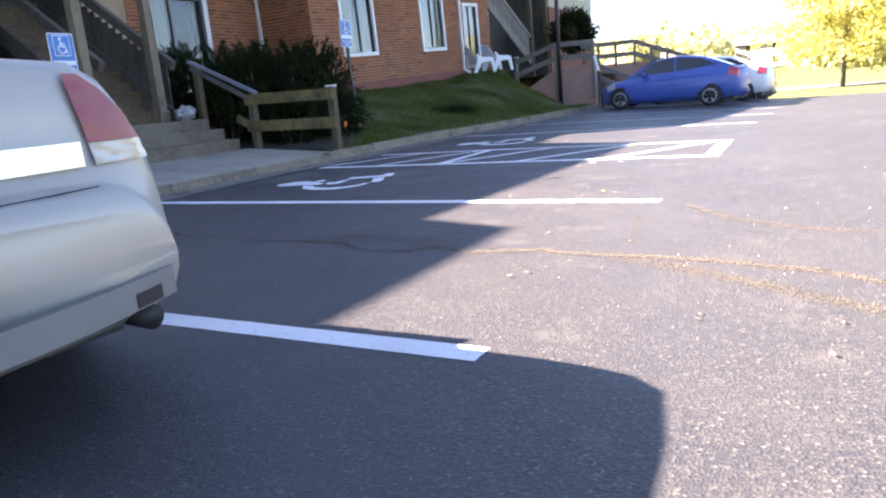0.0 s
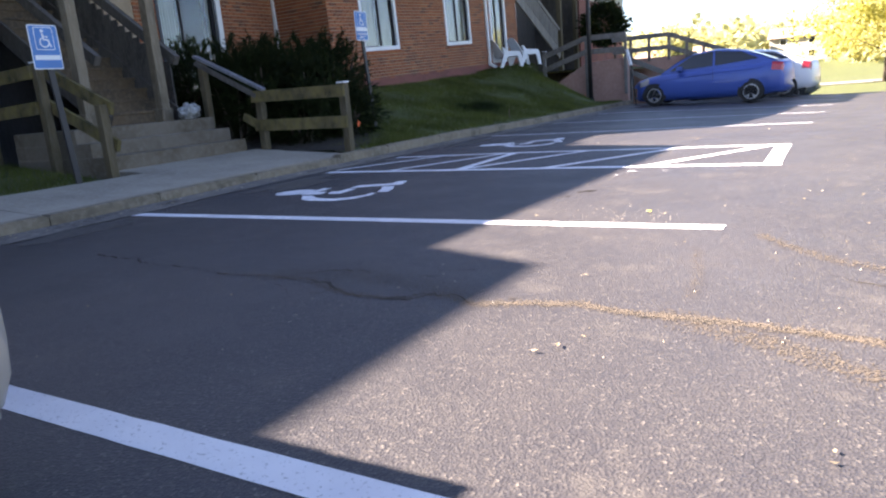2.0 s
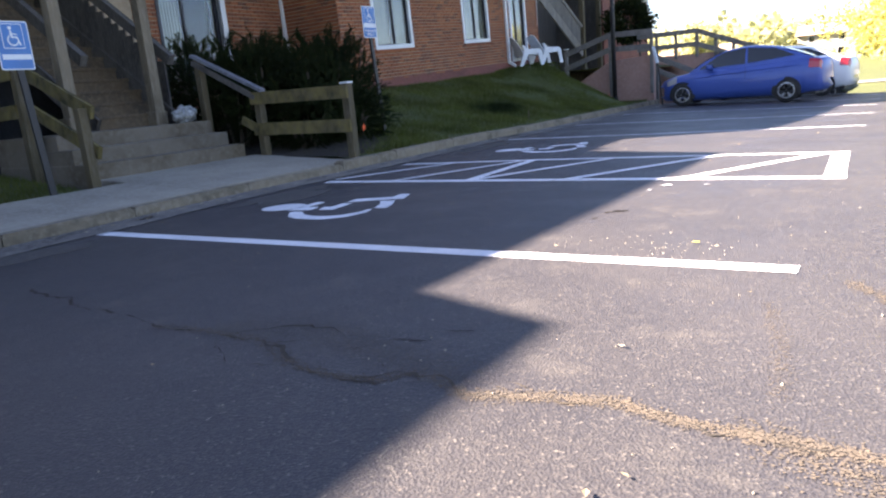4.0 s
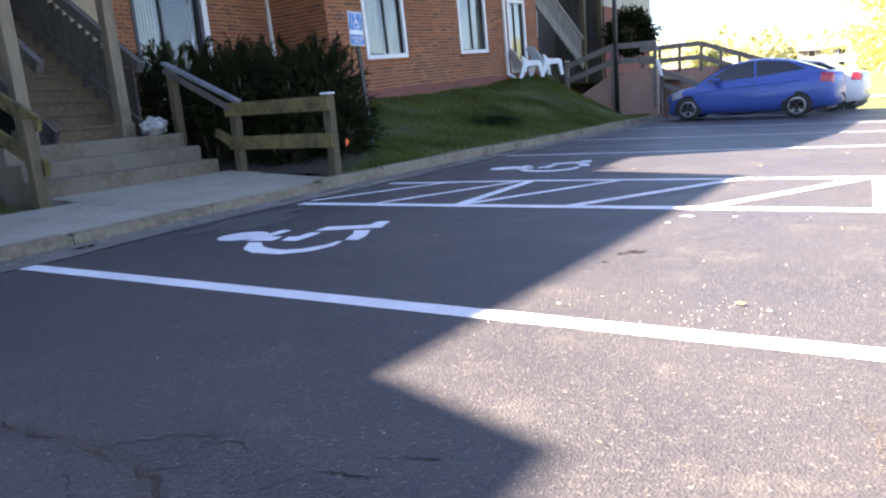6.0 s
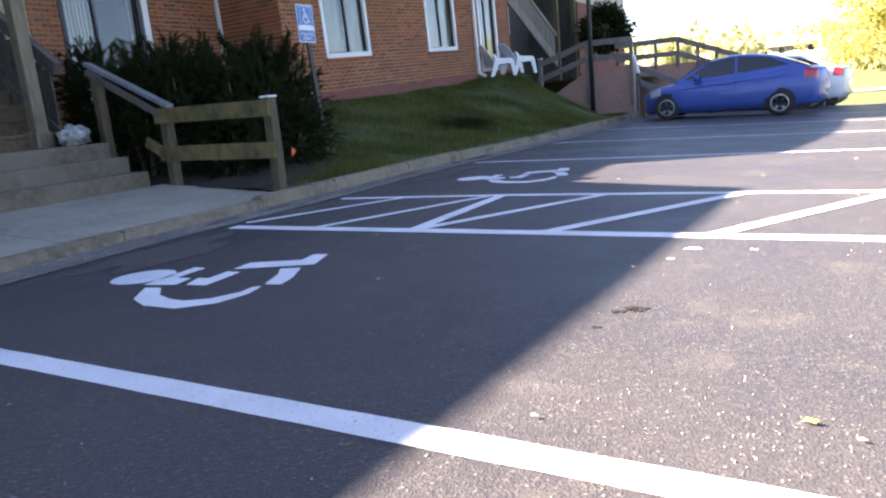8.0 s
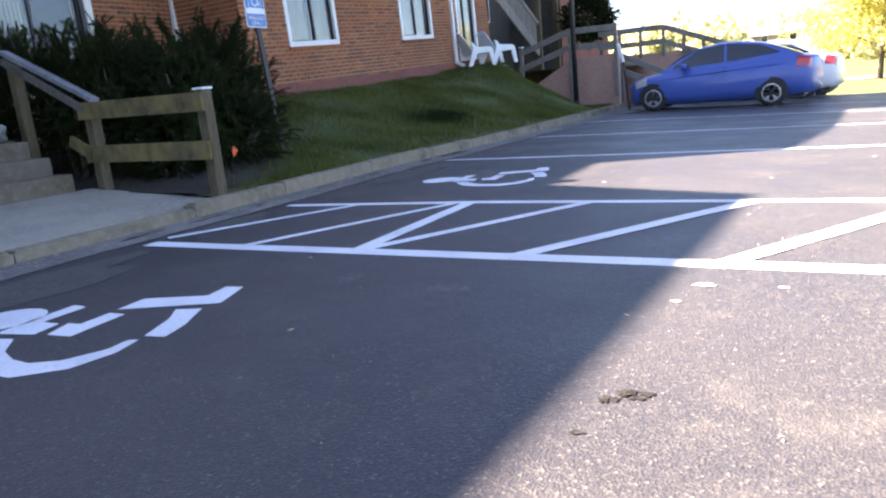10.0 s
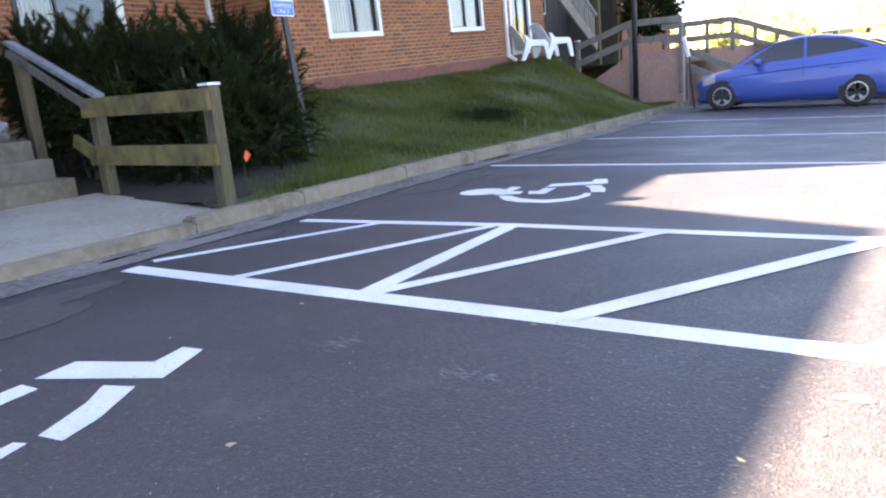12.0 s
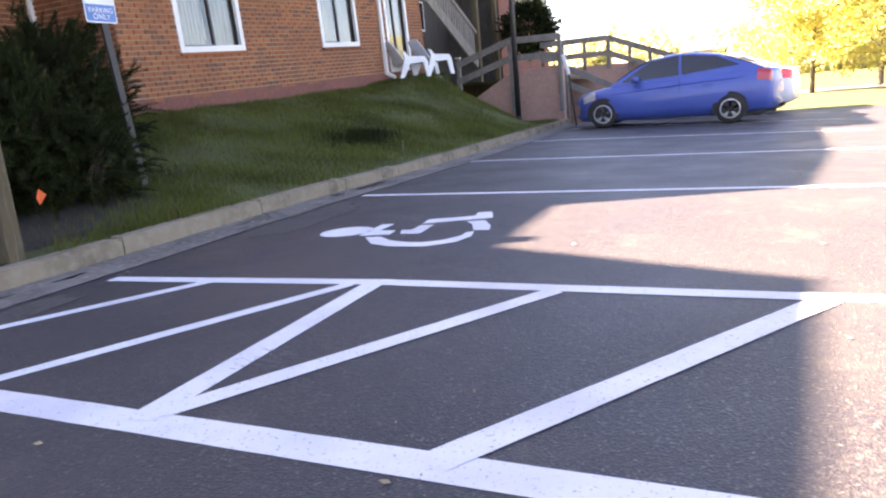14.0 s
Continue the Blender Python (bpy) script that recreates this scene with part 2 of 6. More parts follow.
# ---- mesh helpers ----
def mesh_object(name, bm, mat, parent=None, label="", smooth=False):
    me = bpy.data.meshes.new(name)
    bm.normal_update()
    bm.to_mesh(me)
    bm.free()
    for m in (mat if isinstance(mat, (list, tuple)) else [mat]):
        me.materials.append(m)
    if smooth:
        for poly in me.polygons:
            poly.use_smooth = True
    ob = new(name, me)
    if parent is not None:
        ob.parent = parent
    if label:
        ob["label"] = label
    return ob


def part(name, bm, mat, parent, label="", smooth=False):
    return mesh_object(name, bm, mat, parent, label, smooth)


def thing(name, label, category, group="", m=None, kind=""):
    ob = new(name)
    ob.empty_display_size = 0.2
    if m is not None:
        ob.matrix_world = m
    return tagged(ob, label, category, group, kind)


def box(bm, x0, x1, y0, y1, z0, z1, bevel=0.0, m=None):
    r = bmesh.ops.create_cube(bm, size=1)
    vs = r["verts"]
    for v in vs:
        v.co = Vector(((x0 + x1) / 2 + v.co.x * (x1 - x0), (y0 + y1) / 2 + v.co.y * (y1 - y0), (z0 + z1) / 2 + v.co.z * (z1 - z0)))
        if m is not None:
            v.co = m @ v.co
    if bevel:
        es = {e for v in vs for e in v.link_edges}
        bmesh.ops.bevel(bm, geom=list(es), offset=bevel, segments=2, affect="EDGES", profile=0.6)
    return bm


def boxed(*a, **k):
    return box(bmesh.new(), *a, **k)


def beam(bm, a, b, w, h, bevel=0.006):
    """A straight timber from a to b, w wide and h high."""
    a, b = Vector(a), Vector(b)
    d = b - a
    yv = Vector((0, 0, 1)).cross(d)
    if yv.length < 1e-4:
        yv = Vector((0, 1, 0))
    yv.normalize()
    xv = d.normalized()
    zv = xv.cross(yv)
    m = Matrix(((xv.x, yv.x, zv.x, a.x), (xv.y, yv.y, zv.y, a.y), (xv.z, yv.z, zv.z, a.z), (0, 0, 0, 1)))
    return box(bm, 0, d.length, -w / 2, w / 2, -h / 2, h / 2, bevel, m)


def tube(bm, pts, r, seg=10, r_end=None):
    rings = []
    pts = [Vector(p) for p in pts]
    for i, p in enumerate(pts):
        d = (pts[min(i + 1, len(pts) - 1)] - pts[max(i - 1, 0)]).normalized()
        u = d.cross(Vector((0.3, 0.9, 0.31))).normalized()
        w = d.cross(u)
        rad = r if r_end is None else r + (r_end - r) * i / (len(pts) - 1)
        rings.append([bm.verts.new(p + (u * math.cos(k * 2 * math.pi / seg) + w * math.sin(k * 2 * math.pi / seg)) * rad) for k in range(seg)])
    for a, b in zip(rings, rings[1:]):
        for k in range(seg):
            bm.faces.new((a[k], a[(k + 1) % seg], b[(k + 1) % seg], b[k]))
    bm.faces.new(rings[0][::-1])
    bm.faces.new(rings[-1])
    return bm


def prism(bm, outline, z0, z1):
    """A flat plate with the outline (x, y), between two heights."""
    lo = [bm.verts.new((x, y, z0)) for x, y in outline]
    hi = [bm.verts.new((x, y, z1)) for x, y in outline]
    n = len(outline)
    bm.faces.new(hi)
    bm.faces.new(lo[::-1])
    for i in range(n):
        bm.faces.new((lo[i], lo[(i + 1) % n], hi[(i + 1) % n], hi[i]))
    bmesh.ops.recalc_face_normals(bm, faces=bm.faces)
    return bm


def wall_y(bm, y0, y1, profile, flip=False):
    """A wall between two y with the outline (x, z)."""
    a = [bm.verts.new((x, y0, z)) for x, z in profile]
    b = [bm.verts.new((x, y1, z)) for x, z in profile]
    n = len(profile)
    bm.faces.new(a)
    bm.faces.new(b[::-1])
    for i in range(n):
        bm.faces.new((a[i], a[(i + 1) % n], b[(i + 1) % n], b[i]))
    bmesh.ops.recalc_face_normals(bm, faces=bm.faces)
    return bm


def grid_sheet(bm, us, vs, place):
    rows = [[bm.verts.new(place(u, v)) for v in vs] for u in us]
    for a, b in zip(rows, rows[1:]):
        for i in range(len(vs) - 1):
            bm.faces.new((a[i], b[i], b[i + 1], a[i + 1]))
    bmesh.ops.recalc_face_normals(bm, faces=bm.faces)
    return bm


def lerp(pts, t):
    """The value at t along (t, value) pairs."""
    if t <= pts[0][0]:
        return pts[0][1]
    for (a, va), (b, vb) in zip(pts, pts[1:]):
        if t <= b:
            return va + (vb - va) * (t - a) / (b - a)
    return pts[-1][1]


# ---- ground ----
KERB_LINE = [(-40, -5.05), (2.9, -5.08), (3.9, -5.14), (6.2, -5.28), (8, -5.22), (10.1, -5.27), (13.7, -5.22), (17.7, -5.38), (23.45, -5.8), (40, -6.0)]


def kerb_x(y):
    return lerp(KERB_LINE, y)


def lot_z(x, y):
    """The lot is level by the steps and falls away further along the row."""
    return -max(0.0, y - 11) * (0.009 + 0.0026 * max(0.0, min(5.0, x + 4.3)))


def kerb_top(y):
    """Height of the kerb: lower along the walk, full beside the grass."""
    return lerp([(3, 0.10), (7.2, 0.10), (8.0, 0.135)], y) + lot_z(kerb_x(y), y)


def land(x, y):
    """Height of the open ground: level lot, then a fall to the road and a rise to the woods."""
    z = lerp([(-400, -0.03), (10, -0.03), (25, -0.48), (46, -1.3), (95, -1.5), (150, 0.6), (260, 4.5), (900, 8)], y)
    if x > 18:
        z -= 0.02 * min(x - 18, 60)
    return z


def bank(x, y):
    """Height of the grass bank between the kerb and the building."""
    k = kerb_x(y) - 0.15
    top = 1.04 + 0.037 * (y - 13)
    top = lerp([(8, 0.75), (12.5, 1.0), (13, 1.04)], y) if y < 13 else top + lerp([(19.3, 0), (21.0, 0.09), (30, 0.09)], y)
    u = max(0.0, min(1.0, (k - x) / (k + lerp([(19.3, 9.3), (20.5, 8.6), (22.5, 8.6), (23.1, 9.3)], y))))
    top = 0.13 + (top - 0.13) * lerp([(8.1, 0.12), (8.8, 0.35), (10.2, 0.8), (12, 1.0)], y)
    u = u ** lerp([(20, 1.0), (21.4, 1.15), (22.1, 2.2), (23.0, 4.0), (23.9, 6.0)], y)
    low = kerb_top(y) - 0.005
    z = low + (top - low) * (u * 0.8 + 0.2 * u * u * (3 - 2 * u))
    if x < -9.3:
        z += 0.03 * (-9.3 - x)
    return z + 0.025 * noise.noise(Vector((x * 1.1, y * 1.1, 0))) * min(1, u * 6)


bm = grid_sheet(bmesh.new(), [-900, -400, -200, -100, -60, -30, -15, -8, -4, 0, 4, 8, 12, 18, 26, 40, 60, 100, 200, 400, 900],
                [-900, -300, -100, -40, -10, 10, 20, 25, 28, 32, 36, 40, 46, 60, 75, 95, 120, 150, 180, 220, 260, 400, 900],
                lambda x, y: (x, y, land(x, y)))
tagged(mesh_object("ground", bm, TURF), "green spring lawn falling away to the road", "ground", kind="structure")

# asphalt of the parking lot, following the kerb
ys = [-40, -20, -8, 0, 2.9, 3.9, 5, 6.2, 8, 9, 10.1, 11, 12, 13.7, 15, 16.5, 17.7, 20, 21.5, 24, 25, 26.5]
bm = grid_sheet(bmesh.new(), ys, [0, 0.02, 0.0342, 0.1, 0.19, 0.3, 0.6, 1.0],
                lambda y, u: (kerb_x(y) + 0.38 + u * (24 - kerb_x(y)), y, lot_z(kerb_x(y) + 0.38 + u * (24 - kerb_x(y)), y)))
tagged(mesh_object("parking_lot", bm, ASPHALT), "dark worn asphalt parking lot with bright stone flecks", "asphalt", kind="structure")

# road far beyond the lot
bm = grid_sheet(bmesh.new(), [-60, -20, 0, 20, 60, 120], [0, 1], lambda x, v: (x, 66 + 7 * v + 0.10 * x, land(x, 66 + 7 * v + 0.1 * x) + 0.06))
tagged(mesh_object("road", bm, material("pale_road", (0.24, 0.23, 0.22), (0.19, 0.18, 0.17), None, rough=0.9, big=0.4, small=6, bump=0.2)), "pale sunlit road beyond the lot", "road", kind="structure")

# gutter pan and kerb stones
gutter_y = [y0 + (y1 - y0) * k / 12 for y0, y1 in zip(ys[:-3], ys[1:-2]) for k in range(12)] + [24]
bm = grid_sheet(bmesh.new(), gutter_y, [-0.02, 0.12, 0.28, 0.40],
                lambda y, u: (kerb_x(y) + u + (0.05 * noise.noise(Vector((y * 1.3, 4, 0))) + 0.02 * noise.noise(Vector((y * 6, 9, 0))) if u > 0.3 else 0), y, lot_z(kerb_x(y), y) + (0.006 if u > 0.1 else 0.012)))
tagged(mesh_object("gutter", bm, GUTTER), "stained concrete gutter along the kerb", "gutter", kind="structure")

kerb = thing("kerb", "weathered concrete kerb with open joints", "kerb", kind="structure")
y = -22.0
n = 0
while y < 24:
    ln = 1.42 + 0.25 * math.sin(n * 2.3) if y > -3 else 3.0
    y1 = min(y + ln, 24.2)
    bm = bmesh.new()
    a, b = y + 0.006, y1 - 0.006
    ka, kb = kerb_x(a), kerb_x(b)
    dz = 0.006 * math.sin(n * 5.1)
    prism(bm, [(ka, a), (kb, b), (kb - 0.16, b), (ka - 0.16, a)], -0.2, kerb_top((a + b) / 2) + dz)
    top = [e for e in bm.edges if all(v.co.z > -0.15 for v in e.verts)]
    bmesh.ops.bevel(bm, geom=top, offset=0.018, segments=2, affect="EDGES")
    part("kerb_stone", bm, KERB, kerb)
    y = y1
    n += 1

# walk in front of the steps, rising a little to their foot
bm = bmesh.new()
for a, b in ((-22, -4), (-4, 0.2), (0.2, 3.3), (3.3, 5.5), (5.5, 8.03)):
    far = -7.34 if a > 5 else -6.75
    grid_sheet(bm, [0, 0.5, 1], [a + 0.006] + [a + (b - a) * k / 4 for k in (1, 2, 3)] + [b - 0.006],
               lambda u, y: (kerb_x(y) - 0.162 + u * (far - kerb_x(y) + 0.162), y, 0.102 + 0.062 * u * (kerb_x(y) - 0.162 - far)))
slab = bmesh.ops.extrude_face_region(bm, geom=bm.faces[:], use_keep_orig=True)["geom"]
for v in slab:
    if isinstance(v, bmesh.types.BMVert):
        v.co.z -= 0.12
bmesh.ops.recalc_face_normals(bm, faces=bm.faces)
tagged(mesh_object("pavement", bm, CONCRETE), "pale concrete walk in front of the steps", "pavement", kind="structure")

# grass bank right of the steps and low lawn left of them
bm = grid_sheet(bmesh.new(), [0, 0.04, 0.12, 0.22, 0.34, 0.46, 0.58, 0.7, 0.82, 0.92, 1.0], [7.96, 8.14] + [8.5 + 0.5 * i for i in range(32)],
                lambda u, y: (kerb_x(y) - 0.16 - u * (10.95 + kerb_x(y) - 0.16), y, bank(kerb_x(y) - 0.16 - u * (10.95 + kerb_x(y) - 0.16), y)))
tagged(mesh_object("grass_bank", bm, TURF), "green grass bank rising to the brick wall", "lawn", kind="structure")
bm = grid_sheet(bmesh.new(), [-6.752, -7.3, -8, -9, -9.8], [-22, -10, -4, 0, 2, 4, 5.15], lambda x, y: (x, y, 0.13 + 0.10 * (-6.75 - x)))
tagged(mesh_object("lawn", bm, TURF), "shaded grass beside the walk", "lawn", kind="structure")
bm = grid_sheet(bmesh.new(), [-5.5, -5.7, -6.2, -7, -8, -9, -10], [7.97, 8.16, 8.6, 9.2, 9.9, 10.5], lambda x, y: (x, y, bank(x, y) + (0.03 if y < 10 and x < -5.65 else -0.05)))
tagged(mesh_object("mulch_bed", bm, SOIL), "dark mulch soil under the juniper", "soil", kind="structure")

# ---- painted markings ----
LINE_X1 = 0.33


def stripe(bm, a, b, w, seed=0):
    """A painted stripe with slightly uneven edges."""
    a, b = Vector((*a, 0)), Vector((*b, 0))
    d = (b - a).normalized()
    s = Vector((-d.y, d.x, 0))
    n = max(2, int((b - a).length / 0.12))
    left, right = [], []
    for i in range(n + 1):
        p = a.lerp(b, i / n)
        e = 0.004 * noise.noise(p * 9 + Vector((seed, 3, 0)))
        left.append(p + s * (w / 2 + e))
        right.append(p - s * (w / 2 + e * 0.7))
    out = [(v.x, v.y) for v in left + right[::-1]]
    vs = [bm.verts.new((x, y, lot_z(x, y) + 0.002 + 0.0003 * (seed % 20))) for x, y in out]
    k = len(left)
    for i in range(k - 1):
        bm.faces.new((vs[i], vs[i + 1], vs[2 * k - 2 - i], vs[2 * k - 1 - i]))
    bmesh.ops.recalc_face_normals(bm, faces=bm.faces)
    return bm


for i, (a, b, w) in enumerate((((-4.85, -2.0), (LINE_X1, -2.0), 0.1), ((-4.85, 0.98), (0.375, 0.98), 0.125), ((-4.86, 3.90), (0.355, 3.935), 0.125), ((-4.79, 11.33), (0.38, 11.06), 0.10),
                               ((-4.86, 14.5), (0.4, 14.12), 0.10), ((-4.95, 17.85), (0.4, 17.4), 0.10), ((-5.1, 21.3), (0.4, 20.8), 0.10), ((-5.3, 24.4), (0.4, 24.2), 0.1))):
    tagged(mesh_object("stall_line", stripe(bmesh.new(), a, b, w, i), PAINT_LINE), "worn white painted stall line on the asphalt", "road marking", "stall lines", "structure")

hatch = thing("access_aisle", "white painted hatched access aisle between accessible stalls", "road marking", kind="structure")
YC, YD = 6.645, 8.20
for i, (a, b, w) in enumerate((((-4.74, YC + 0.005), (0.40, YC - 0.015), 0.135), ((-4.72, YD - 0.05), (-2.9, YD + 0.055), 0.10), ((-2.9, YD + 0.055), (0.35, YD + 0.02), 0.105), ((0.32, YC - 0.10), (0.27, YD + 0.06), 0.15),
                               ((-4.76, 6.83), (-3.93, YD), 0.085), ((-3.82, YC + 0.05), (-3.03, YD), 0.085), ((-2.87, YC), (-2.90, YD), 0.12),
                               ((-2.83, YC + 0.07), (-1.93, YD), 0.10), ((-1.84, YC), (-0.83, YD), 0.115), ((-0.80, YC), (0.18, YD), 0.115))):
    part("painted_bar", stripe(bmesh.new(), a, b, w, 20 + i), PAINT_LINE, hatch)


def arc(cx, cy, r0, r1, a0, a1, n=18):
    ts = [radians(a0 + (a1 - a0) * i / n) for i in range(n + 1)]
    return [(cx + r1 * math.cos(t), cy + r1 * math.sin(t)) for t in ts] + [(cx + r0 * math.cos(t), cy + r0 * math.sin(t)) for t in ts[::-1]]


def flat(bm, outline, z):
    n = len(outline)
    if n > 12 and n % 2 == 0:
        vs = [bm.verts.new((x, y, z)) for x, y in outline]
        k = n // 2
        for i in range(k - 1):
            bm.faces.new((vs[i], vs[i + 1], vs[n - 2 - i], vs[n - 1 - i]))
    else:
        bm.faces.new([bm.verts.new((x, y, z)) for x, y in outline])
    bmesh.ops.recalc_face_normals(bm, faces=bm.faces)
    return bm


def symbol_shapes():
    """Strokes of the wheelchair mark, head towards the kerb, facing along the row."""
    rim = [(-3.63, 5.02), (-3.47, 4.83), (-3.29, 4.765), (-3.04, 4.78), (-2.88, 4.92), (-2.84, 5.10), (-2.88, 5.24),
           (-2.93, 5.22), (-2.92, 5.12), (-3.0, 4.97), (-3.12, 4.90), (-3.24, 4.90), (-3.38, 4.94), (-3.52, 5.05)]
    head = [(-3.90 + 0.20 * math.cos(k * math.pi / 8) * 0.98, 5.20 + 0.185 * math.sin(k * math.pi / 8 + 0.15)) for k in range(16)]
    return [head,
            [(-3.71, 5.06), (-3.75, 5.48), (-3.64, 5.48), (-3.63, 5.25), (-3.51, 5.26), (-3.48, 5.12)],
            [(-3.41, 5.14), (-3.47, 5.28), (-3.39, 5.29), (-3.40, 5.45), (-3.29, 5.46), (-3.26, 5.16)],
            [(-3.41, 5.50), (-3.43, 5.67), (-3.10, 5.81), (-3.13, 5.96), (-3.02, 5.98), (-2.92, 5.73), (-3.28, 5.56)],
            [(-2.90, 5.28), (-2.99, 5.48), (-3.08, 5.59), (-2.95, 5.64), (-2.83, 5.44), (-2.79, 5.30)], rim]


def ground_symbol(dx, dy):
    ob = thing("wheelchair_symbol", "worn white wheelchair symbol painted on asphalt", "road marking", "wheelchair symbols", kind="structure")
    for k, sh in enumerate(symbol_shapes()):
        bm = bmesh.new()
        if k == 5:
            flat(bm, [(x + dx, y + dy + 0.05 * (-3.02 - x)) for x, y in sh], 0.003)
        else:
            bm.faces.new([bm.verts.new((x + dx, y + dy + 0.05 * (-3.02 - x), 0.003)) for x, y in sh])
            bmesh.ops.triangulate(bm, faces=bm.faces[:])
            bmesh.ops.recalc_face_normals(bm, faces=bm.faces)
            for f in bm.faces:
                if f.normal.z < 0:
                    f.normal_flip()
        part("painted_stroke", bm, PAINT_LINE, ob)


ground_symbol(0, -0.125)
ground_symbol(0.03, 4.28)

# ---- cracks, patches and litter on the asphalt ----
def crack(pts, w, seed):
    bm = bmesh.new()
    line = []
    for (x0, y0), (x1, y1) in zip(pts, pts[1:]):
        n = max(2, int(math.hypot(x1 - x0, y1 - y0) / 0.018))
        for i in range(n):
            u = i / n
            x, y = x0 + (x1 - x0) * u, y0 + (y1 - y0) * u
            line.append((x, y + 0.05 * noise.noise(Vector((x * 4, seed, 0))) + 0.03 * noise.noise(Vector((x * 17, seed, 1))) + 0.012 * noise.noise(Vector((x * 55, seed, 2)))))
    rows = []
    for x, y in line:
        h = w * max(0.05, 0.35 + 1.5 * noise.noise(Vector((x * 9, y * 9, seed))))
        rows.append((bm.verts.new((x, y - h, 0.003)), bm.verts.new((x, y + h, 0.003))))
    for a, b in zip(rows, rows[1:]):
        bm.faces.new((a[0], b[0], b[1], a[1]))
    bmesh.ops.recalc_face_normals(bm, faces=bm.faces)
    return bm


MAIN_CRACK = [(-3.4, 2.62), (-2.76, 2.5), (-2.44, 2.49), (-2.0, 2.43), (-1.74, 2.46), (-1.4, 2.46), (-1.22, 2.38), (-1.05, 2.3), (-0.86, 2.28), (-0.68, 2.31), (-0.62, 2.4), (-0.51, 2.38), (-0.36, 2.31)]
PALE_CRACK = [(-0.36, 2.31), (-0.16, 2.38), (0.06, 2.43), (0.18, 2.38), (0.36, 2.37), (0.62, 2.37), (1.0, 2.31), (1.34, 2.22), (1.57, 2.09), (2.4, 1.9), (3.6, 1.7)]
tagged(mesh_object("crack", crack(MAIN_CRACK, 0.010, 1.5), CRACK), "dark open crack across the asphalt", "crack", kind="structure")
tagged(mesh_object("crack", crack(PALE_CRACK, 0.006, 4.5), CRACK), "thin dirt-filled crack in the sunlit asphalt", "crack", kind="structure")
tagged(mesh_object("crack", crack([(-0.78, 2.29), (-0.6, 2.45), (-0.4, 2.44), (-0.2, 2.42)], 0.009, 7.5), CRACK), "fine branching crack in the asphalt", "crack", kind="structure")
tagged(mesh_object("crack", crack([(-1.55, 2.46), (-1.42, 2.58), (-1.2, 2.66), (-0.9, 2.62), (-0.7, 2.7)], 0.005, 9.5), CRACK), "hairline crack beside the open crack", "crack", kind="structure")
tagged(mesh_object("crack", crack([(0.37, 2.40), (0.59, 2.32), (0.76, 2.23), (1.04, 1.99), (1.25, 1.91), (1.54, 1.73), (3.4, 1.4)], 0.004, 11.5), CRACK), "thin pale crack branching over the asphalt", "crack", kind="structure")


def strewn(pts, spread, per_metre, size, seed):
    """Specks of dirt strewn along a line, thickest in its middle."""
    rng = random.Random(seed)
    verts, faces = [], []
    for (x0, y0), (x1, y1) in zip(pts, pts[1:]):
        for _ in range(int(per_metre * math.hypot(x1 - x0, y1 - y0))):
            u = rng.random()
            cx, cy = x0 + (x1 - x0) * u + rng.gauss(0, 0.02), y0 + (y1 - y0) * u + rng.gauss(0, spread) * (0.6 + 0.8 * abs(noise.noise(Vector((x0 * 3 + u, seed, 0)))))
            r, t = size * rng.uniform(0.4, 1.5), rng.uniform(0, 6.28)
            k = len(verts)
            for q in range(5):
                rr = r * rng.uniform(0.5, 1.2)
                verts.append((cx + rr * math.cos(t + q * 1.257), cy + rr * 0.8 * math.sin(t + q * 1.257), 0.0022 + 0.001 * rng.random()))
            faces.append((k, k + 1, k + 2, k + 3, k + 4))
    me = bpy.data.meshes.new("crack_dirt")
    me.from_pydata(verts, [], faces)
    return me


TAN_DIRT = material("tan_dirt", (0.112, 0.088, 0.066), (0.085, 0.07, 0.056), None, rough=1.0, big=5, bump=0, vary=("island", (0.165, 0.132, 0.098), 0.5))
GREY_DUST = material("grey_dust", (0.125, 0.113, 0.105), (0.095, 0.087, 0.083), None, rough=1.0, big=4, bump=0, vary=("island", (0.18, 0.16, 0.14), 0.4))
for pts, spread, dense, size, mat, label in (
        (PALE_CRACK, 0.026, 2400, 0.0042, TAN_DIRT, "tan dirt strewn along the sunlit crack"),
        ([(0.37, 2.40), (0.76, 2.2), (1.25, 1.9), (1.54, 1.73), (3.4, 1.4)], 0.06, 2000, 0.0042, TAN_DIRT, "tan dirt washed over the asphalt"),
        ([(0.55, 3.8), (0.67, 3.6), (0.9, 3.32), (1.25, 3.08), (1.62, 3.02), (3.0, 2.9)], 0.045, 1400, 0.0042, TAN_DIRT, "pale curved tyre scrape on the asphalt"),
        ([(0.30, 3.45), (0.40, 3.0), (0.44, 2.6)], 0.012, 600, 0.003, TAN_DIRT, "faint pale scratch on the asphalt"),
        ([(-1.7, 2.5), (-1.2, 2.62), (-0.75, 2.5), (-0.4, 2.42)], 0.10, 2400, 0.0045, GREY_DUST, "grey dust over the crazed asphalt"),
        (MAIN_CRACK[3:], 0.02, 700, 0.005, TAN_DIRT, "tan grit in the open crack")):
    me = strewn(pts, spread, dense, size, dense + size)
    me.materials.append(mat)
    tagged(new("crack_dirt", me), label, "dirt", kind="stuff")
